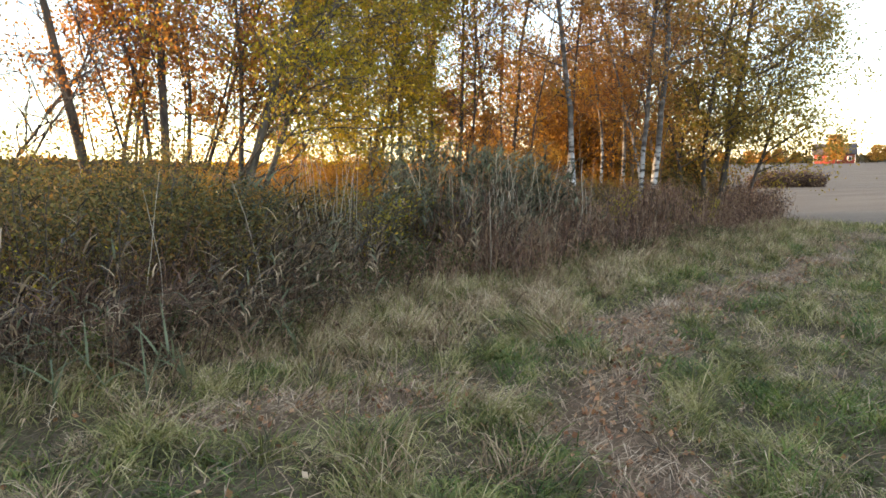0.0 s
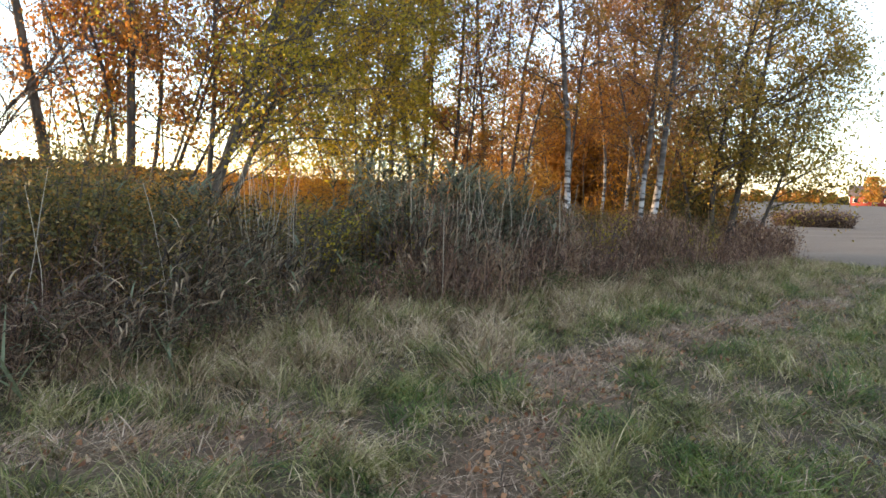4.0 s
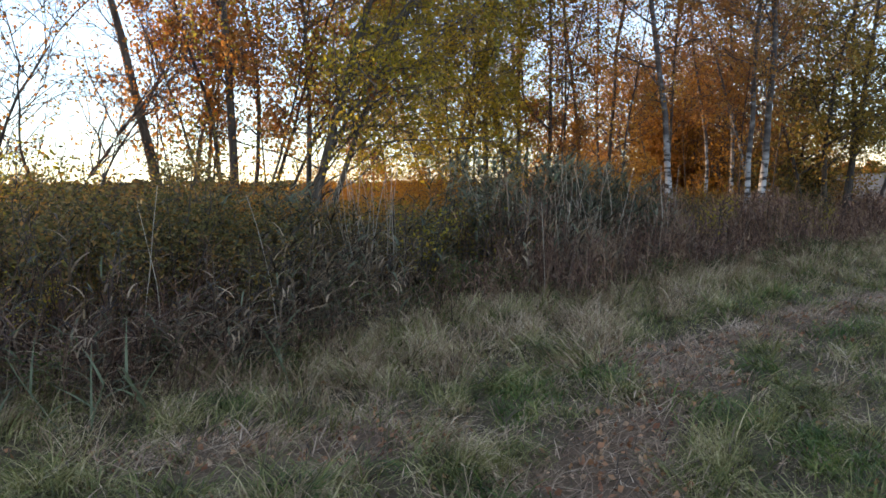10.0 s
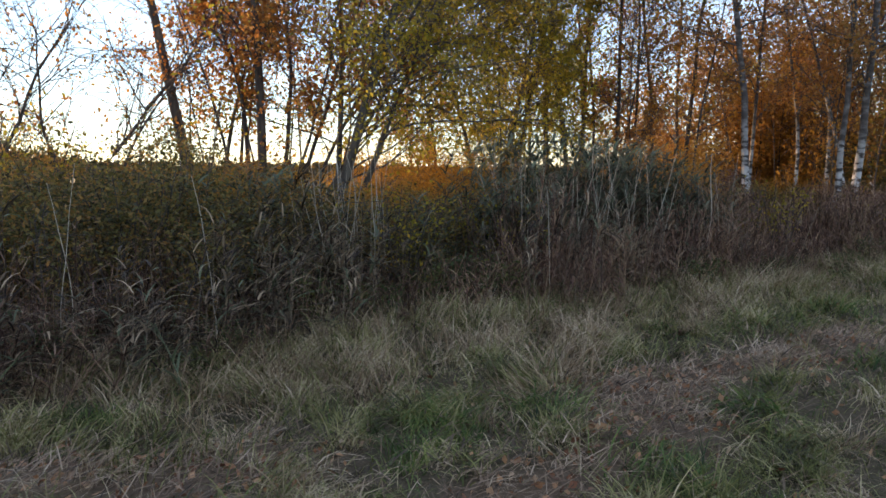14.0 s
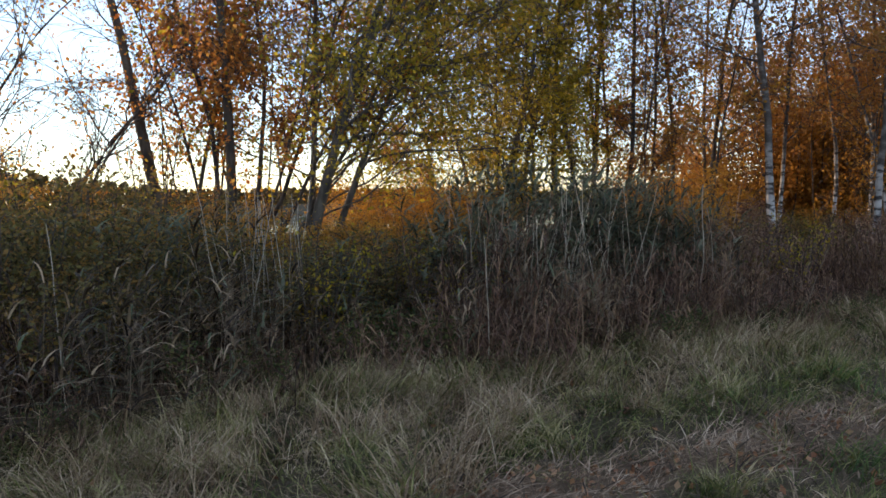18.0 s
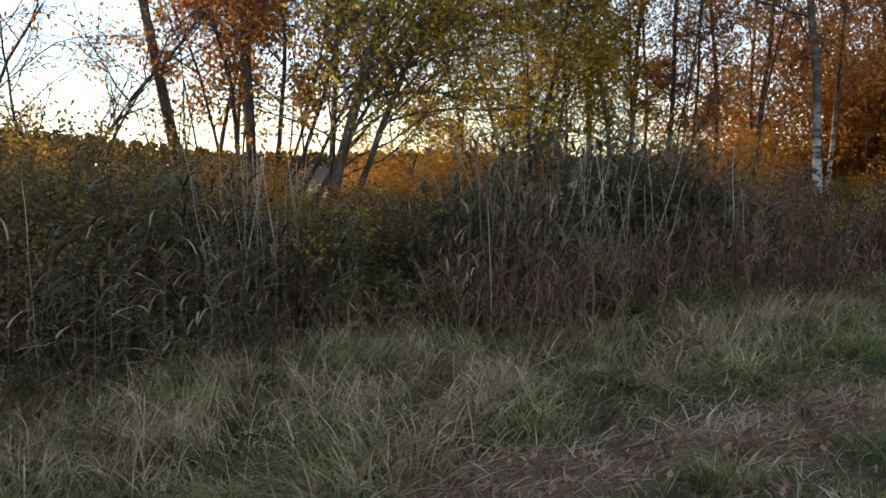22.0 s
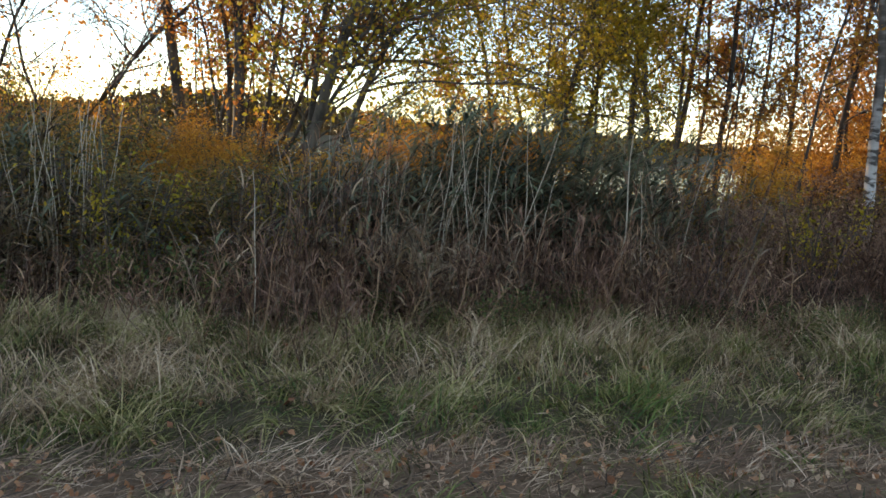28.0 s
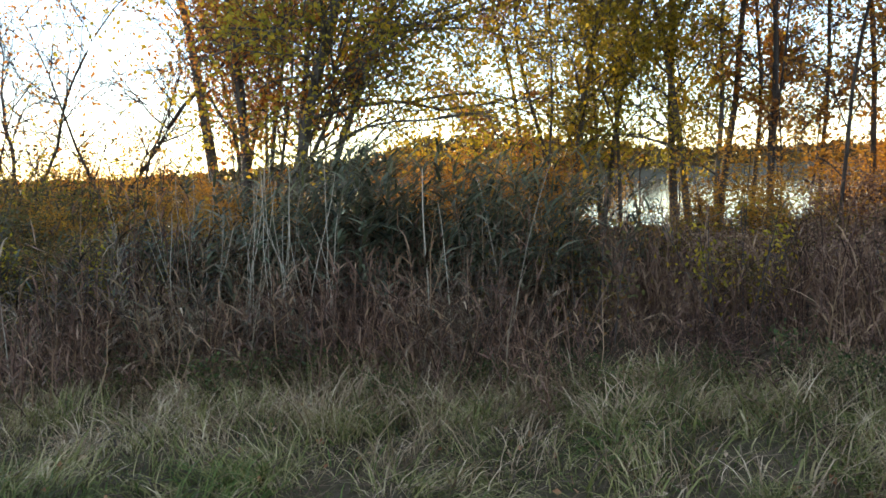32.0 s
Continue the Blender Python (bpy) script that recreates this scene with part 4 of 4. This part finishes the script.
def farmhouse(x, y, turn, w, d, wall_h, roof_h):
    root = tagged(new("farmhouse"), "red timber farmhouse with dark pitched roof on the field's crest", "house")
    root.matrix_basis = pose(x, y, float(terrain(x, y)) - 0.1, 0, 0, turn)
    v, f = box(-w / 2, -d / 2, 0, w / 2, d / 2, wall_h)
    part("wall", mesh_of("wall", v, f, M_RED), root)
    gv = np.array([(sx * (w / 2), sy, z) for sx in (-1, 1) for sy, z in ((-d / 2, wall_h), (d / 2, wall_h), (0, wall_h + roof_h - 0.15))], float)
    part("gable", mesh_of("gable", gv, [np.array([(0, 1, 2), (3, 5, 4)])], M_RED), root)
    e, ov = 0.25, 0.5
    pieces = []
    for sgn in (-1, 1):
        a = np.array([(-w / 2 - ov, sgn * (d / 2 + ov), wall_h - 0.25), (w / 2 + ov, sgn * (d / 2 + ov), wall_h - 0.25), (w / 2 + ov, 0, wall_h + roof_h), (-w / 2 - ov, 0, wall_h + roof_h)], float)
        b = a + np.array([0, 0, e])
        pieces.append((np.concatenate([a, b]), [np.array([(0, 1, 2, 3), (4, 7, 6, 5), (0, 4, 5, 1), (1, 5, 6, 2), (2, 6, 7, 3), (3, 7, 4, 0)])]))
    v, f = merge(pieces)
    part("roof", mesh_of("roof", v, f, M_ROOF), root)
    v, f = box(-0.4, -0.4, wall_h + roof_h - 0.6, 0.4, 0.4, wall_h + roof_h + 0.9)
    part("chimney", mesh_of("chimney", v, f, M_ROOF), root)
    for wx in (-0.36, -0.12, 0.12, 0.36):
        v, f = box(wx * w - 0.65, -d / 2 - 0.07, 1.0, wx * w + 0.65, -d / 2 - 0.01, 2.5)
        win = part("window", mesh_of("window", v, f, M_TRIM), root, "white-framed window")
        v, f = box(wx * w - 0.5, -d / 2 - 0.09, 1.15, wx * w + 0.5, -d / 2 - 0.072, 2.35)
        part("pane", mesh_of("pane", v, f, M_PANE), win)
    for cx in (-w / 2, w / 2 - 0.2):
        v, f = box(cx, -d / 2 - 0.05, 0, cx + 0.2, -d / 2 - 0.006, wall_h)
        part("corner_board", mesh_of("corner_board", v, f, M_TRIM), root)


HX, HY = 228.0, 198.5
farmhouse(HX, HY, -49, 12.5, 8, 3.2, 3.2)
M_FARTREE = leafy("sunlit_autumn_leaf", [(0.35, 0.14, 0.03), (0.5, 0.24, 0.04), (0.5, 0.3, 0.06)], 0.4, patch=0.1)
fr, fo = Vector((math.cos(radians(-49)), math.sin(radians(-49)), 0)), Vector((math.sin(radians(49)), math.cos(radians(49)), 0))


def far_tree(across, along, h, w, n=900):
    x, y = HX + fr.x * across + fo.x * along, HY + fr.y * across + fo.y * along
    t = tagged(new("autumn_tree"), "sunlit orange tree beside the farmhouse", "tree", "trees by the farmhouse")
    t.location = (x, y, float(terrain(x, y)) - 0.1)
    p = bent((0, 0, 0), (0, 0, 1), h * 0.9, 8, 0.03)
    v, f = tubes(p[None], (h * 0.025 * np.linspace(1, 0.3, 8))[None], 7)
    part("trunk", mesh_of("trunk", v, f, M_DARKBARK, True), t)
    u = rng.uniform(0.16, 1, n)
    rad = w * np.sqrt(rng.uniform(0, 1, n)) * (0.55 + 0.75 * np.sin(np.pi * np.clip(u * 0.95, 0, 1)) ** 0.8) * 0.7
    a = rng.uniform(0, 2 * np.pi, n)
    lump = 1 + 0.25 * np.sin(3 * a + 5 * u)
    v, f = leaves(np.stack([rad * lump * np.cos(a), rad * lump * np.sin(a), u * h], -1), 0.75, 0.2, 0.75)
    part("crown", mesh_of("crown", v, f, M_FARTREE), t)


far_tree(0.5, -8, 9.5, 3.8, 1300)
for ac, al, h, w in ((-17, 2, 5.2, 3.0), (-22, 3, 4.6, 3.0), (-27, 6, 5, 3), (-12, 5, 4, 2), (13, 5, 6, 3), (17, 6, 7, 3), (22, 5, 6.5, 3.2), (27, 7, 8, 3.5), (33, 5, 7, 3.5), (39, 6, 8, 3.5), (46, 5, 7, 3.5),
                     (-36, 8, 4.5, 3), (-44, 10, 4.5, 3), (-52, 12, 4.2, 3), (-60, 14, 4.5, 3.2)):
    far_tree(ac, al, h, w, 600)
for i, (dx, dy, s) in enumerate(((34.9, 33.7, 1.0), (34.0, 34.2, 0.95), (33.0, 34.7, 0.8), (35.6, 33.2, 0.85), (34.4, 34.6, 0.9))):
    sh = make_shrub("field_bush", "dark leafless bush on the stubble field", dx, dy, 1.05 * s, 1.0, 40, M_DARKBARK, M_WEED, 3600, 0.1, group="bushes in the field", low=0.05, spread=0.1)

rng = np.random.default_rng(19)
# ---- meadow ----
def lushness(x, y):
    """Where the grass stays green: patches about a metre across, and the low corner before the reeds."""
    w = np.sin(2.3 * x + 1.1 * y + 0.4) * np.sin(1.7 * y - 1.9 * x + 1.0) + 0.6 * np.sin(4.9 * x - 2.3 * y) * np.sin(3.7 * y + 1.3 * x)
    corner = (1 - smooth(-1.9, -0.9, x)) * (1 - smooth(2.0, 2.9, y))
    return np.clip(0.42 + 0.6 * w + 0.6 * corner - 0.45 * smooth(2.6, 0.6, edge_y(x) - y) * (1 - 0.7 * smooth(2.5, 3.6, x)), 0, 1)


def in_meadow(n, x0, x1, y0, y1):
    x, y = rng.uniform(x0, x1, n), rng.uniform(y0, y1, n)
    ok = (y < edge_y(x) + 0.7) & (np.hypot(x, y - 3) < rng.uniform(13.5, 17.5, n))
    return x[ok], y[ok]


def carpet(name, label, n, box_, mat, h0, h1, w, trail_keep, lean=0.9, patch=0.0):
    x, y = in_meadow(n, *box_)
    t = trail_amount(x, y)
    lush = 0.5 + 0.5 * np.sin(1.3 * x + 0.9 * y + 2) * np.sin(1.1 * y - 0.8 * x)
    ok = rng.uniform(size=len(x)) < (1 - t * (1 - trail_keep)) * (1 - patch + patch * lush * (1 - 0.3 * smooth(-1.2, 0.6, x)))
    x, y, t = x[ok], y[ok], t[ok]
    m = len(x)
    ln = rng.uniform(h0, h1, m) * (1 - 0.55 * t)
    v, f = strips(np.stack([x, y, terrain(x, y) - 0.01], -1), ln, rng.uniform(0, 2 * np.pi, m), rng.uniform(0.05, lean, m) + 0.6 * t, rng.uniform(0.3, 1.9, m), rng.uniform(0.6, 1.4, m) * w, 3)
    tagged(new(name, mesh_of(name, v, f, mat)), label, "grass", kind="stuff")


carpet("meadow_grass", "mixed green and straw-coloured meadow grass", 62000, (-7, 9, -4, 9.5), M_GRASS, 0.06, 0.17, 0.0065, 0.45, 1.4)
carpet("green_grass", "fresh green grass growing in patches", 32000, (-7, 8, -4, 7.5), M_GREEN, 0.07, 0.18, 0.007, 0.4, 1.3, patch=0.9)
carpet("far_meadow_grass", "mixed meadow grass beside the stubble field", 44000, (4, 19, -1, 15), M_GRASS, 0.1, 0.24, 0.011, 0.5, 1.2)


def tufts(name, label, n, per, mat, h0, h1, w, trail_keep, green, wide=0.009):
    """Many small tufts, each combed over to one side. green: 1 keeps to the lush patches, -1 to the dry ones, 0 to neither."""
    x, y = in_meadow(n, -6, 10, -1.2, 9.5)
    l = lushness(x, y)
    share = l if green > 0 else 1 - 0.85 * l if green < 0 else 0.9
    hump = np.clip(0.55 + 0.9 * np.sin(5.3 * x - 3.1 * y) * np.sin(4.7 * y + 2.2 * x) + 0.4 * np.sin(11 * x + 3 * y) * np.sin(10 * y - 4 * x), 0.03, 1)
    ok = rng.uniform(size=len(x)) < (1 - trail_amount(x, y) * (1 - trail_keep)) * share * hump
    x, y, hump = x[ok], y[ok], hump[ok]
    m = len(x)
    k = np.repeat(np.arange(m), per)
    az = rng.uniform(0, 2 * np.pi, m)[k] + rng.normal(0, 0.8, m * per)
    r0 = wide * math.sqrt(per)
    bx, by = x[k] + rng.normal(0, r0, m * per), y[k] + rng.normal(0, r0, m * per)
    ln = (rng.uniform(h0, h1, m) * (0.6 + 0.55 * hump))[k] * rng.uniform(0.5, 1.15, m * per)
    v, f = strips(np.stack([bx, by, terrain(bx, by) - 0.01], -1), ln, az, rng.uniform(0.1, 1.0, m)[k] + rng.uniform(0, 0.5, m * per), rng.uniform(0.8, 2.6, m * per), rng.uniform(0.6, 1.4, m * per) * w, 4)
    tagged(new(name, mesh_of(name, v, f, mat)), label, "grass", kind="stuff")


tufts("combed_grass", "bent-over tufts of fading meadow grass", 4000, 26, M_GRASS, 0.1, 0.26, 0.0068, 0.4, 0)
tufts("combed_green_grass", "bent-over tufts of green grass", 5000, 26, M_GREEN, 0.1, 0.24, 0.0075, 0.2, 1)
tufts("broad_tufts", "broad clumps of long faded grass", 1000, 120, M_GRASS, 0.19, 0.38, 0.0065, 0.08, 0, 0.011)
tufts("broad_green_tufts", "broad arching clumps of long green grass", 1150, 120, M_GREEN, 0.17, 0.33, 0.007, 0.04, 1, 0.011)
tufts("broad_dry_tufts", "broad clumps of long bleached grass", 800, 95, M_STRAW, 0.2, 0.4, 0.006, 0.08, -1, 0.011)
tufts("combed_dry_grass", "bent-over tufts of dead straw-coloured grass", 2500, 22, M_STRAW, 0.12, 0.32, 0.006, 0.5, -1)


def standing(name, label, n, per, mat, h0, h1, w):
    """Upright seed stems, thickest in front of the bank."""
    x = rng.uniform(-2.4, 9.5, n)
    y = edge_y(x) + 0.35 - np.abs(rng.normal(0, 0.75, n))
    k = np.repeat(np.arange(n), per)
    m = n * per
    bx, by = x[k] + rng.normal(0, 0.07, m), y[k] + rng.normal(0, 0.07, m)
    az = rng.uniform(0, 2 * np.pi, n)[k] + rng.normal(0, 0.8, m)
    v, f = strips(np.stack([bx, by, terrain(bx, by) - 0.01], -1), rng.uniform(h0, h1, n)[k] * rng.uniform(0.6, 1.1, m), az, rng.uniform(0, 0.6, m), rng.uniform(0.6, 2.6, m), rng.uniform(0.6, 1.4, m) * w, 4)
    tagged(new(name, mesh_of(name, v, f, mat)), label, "grass", kind="stuff")


standing("standing_dry_grass", "standing dry grass stems in front of the bank", 560, 24, M_STRAW, 0.18, 0.4, 0.005)
standing("standing_grass", "standing fading grass in front of the bank", 520, 24, M_GRASS, 0.16, 0.36, 0.006)


def lying(name, label, n, mat, l0, l1, w, everywhere):
    x, y = in_meadow(n, -6, 9, -1.5, 8)
    keep = rng.uniform(size=len(x)) < np.maximum(everywhere, trail_amount(x, y))
    x, y = x[keep], y[keep]
    m = len(x)
    v, f = strips(np.stack([x, y, terrain(x, y) + rng.uniform(0.01, 0.07, m)], -1), rng.uniform(l0, l1, m), rng.normal(0.9, 1.0, m), rng.uniform(1.1, 1.55, m), rng.uniform(0, 0.35, m), rng.uniform(0.6, 1.4, m) * w, 3)
    tagged(new(name, mesh_of(name, v, f, mat)), label, "grass", kind="stuff")


lying("flattened_straw", "flattened pale straw along the trodden trail", 170000, M_FLAT, 0.04, 0.22, 0.0055, 0.12)
# the thatch layer's dark colour doubles as shade between tufts
lying("shade_toned_thatch", "dense dead thatch matted on the soil, toned dark as shade between clumps", 45000, M_THATCH, 0.05, 0.2, 0.008, 1.0)
x, y = in_meadow(30000, -6, 8, -1.5, 8)
keep = rng.uniform(size=len(x)) < 0.08 + 0.9 * trail_amount(x, y)
c = np.stack([x, y, terrain(x, y) + rng.uniform(0.015, 0.05, len(x))], -1)[keep]
v, f = leaves(c, 0.042, 0.0, 0.7)
tagged(new("fallen_leaves", mesh_of("fallen_leaves", v, f, M_LITTER)), "scattered brown and orange fallen leaves", "leaves", kind="stuff")


def tussock(mat, label, n, h, w):
    base = np.stack([rng.normal(0, w, n), rng.normal(0, w, n), np.full(n, -0.01)], -1)
    az = np.arctan2(base[:, 0], base[:, 1]) + rng.normal(0, 1.3, n)
    v, f = strips(base, rng.uniform(0.5, 1.1, n) * h, az, rng.uniform(0.1, 0.8, n), rng.uniform(0.8, 2.6, n), rng.uniform(0.004, 0.0095, n), 4)
    return tagged(new("grass_tussock", mesh_of("grass_tussock", v, f, mat)), label, "grass", "grass tussocks")


tus = [tussock(M_GRASS, "tussock of mixed meadow grass", 150, 0.42, 0.1), tussock(M_GREEN, "tussock of fresh green grass", 140, 0.36, 0.1), tussock(M_STRAW, "tussock of dry straw-coloured grass", 120, 0.45, 0.09),
       tussock(M_GRASS, "tall tussock of fading grass", 150, 0.5, 0.12), tussock(M_STRAW, "tall dry grass with bent tops", 110, 0.55, 0.12)]
pl = []
k = 0
while len(pl) < 300:
    x = rng.uniform(-5.5, 9)
    y = rng.uniform(-0.5, edge_y(x) + 0.4)
    if trail_amount(np.array(x), np.array(y)) > 0.35:
        continue
    near_edge = edge_y(x) - y < 1.6
    kind = k if k < 5 else int(rng.choice(5, p=[0.3, 0.12, 0.22, 0.16, 0.2] if near_edge else [0.4, 0.25, 0.12, 0.18, 0.05]))
    s = rng.uniform(0.5, 0.95)
    pl.append((kind, spot(x, y, rng.uniform(0, 360), s, sink=0.0)))
    k += 1
scatter(tus, pl)
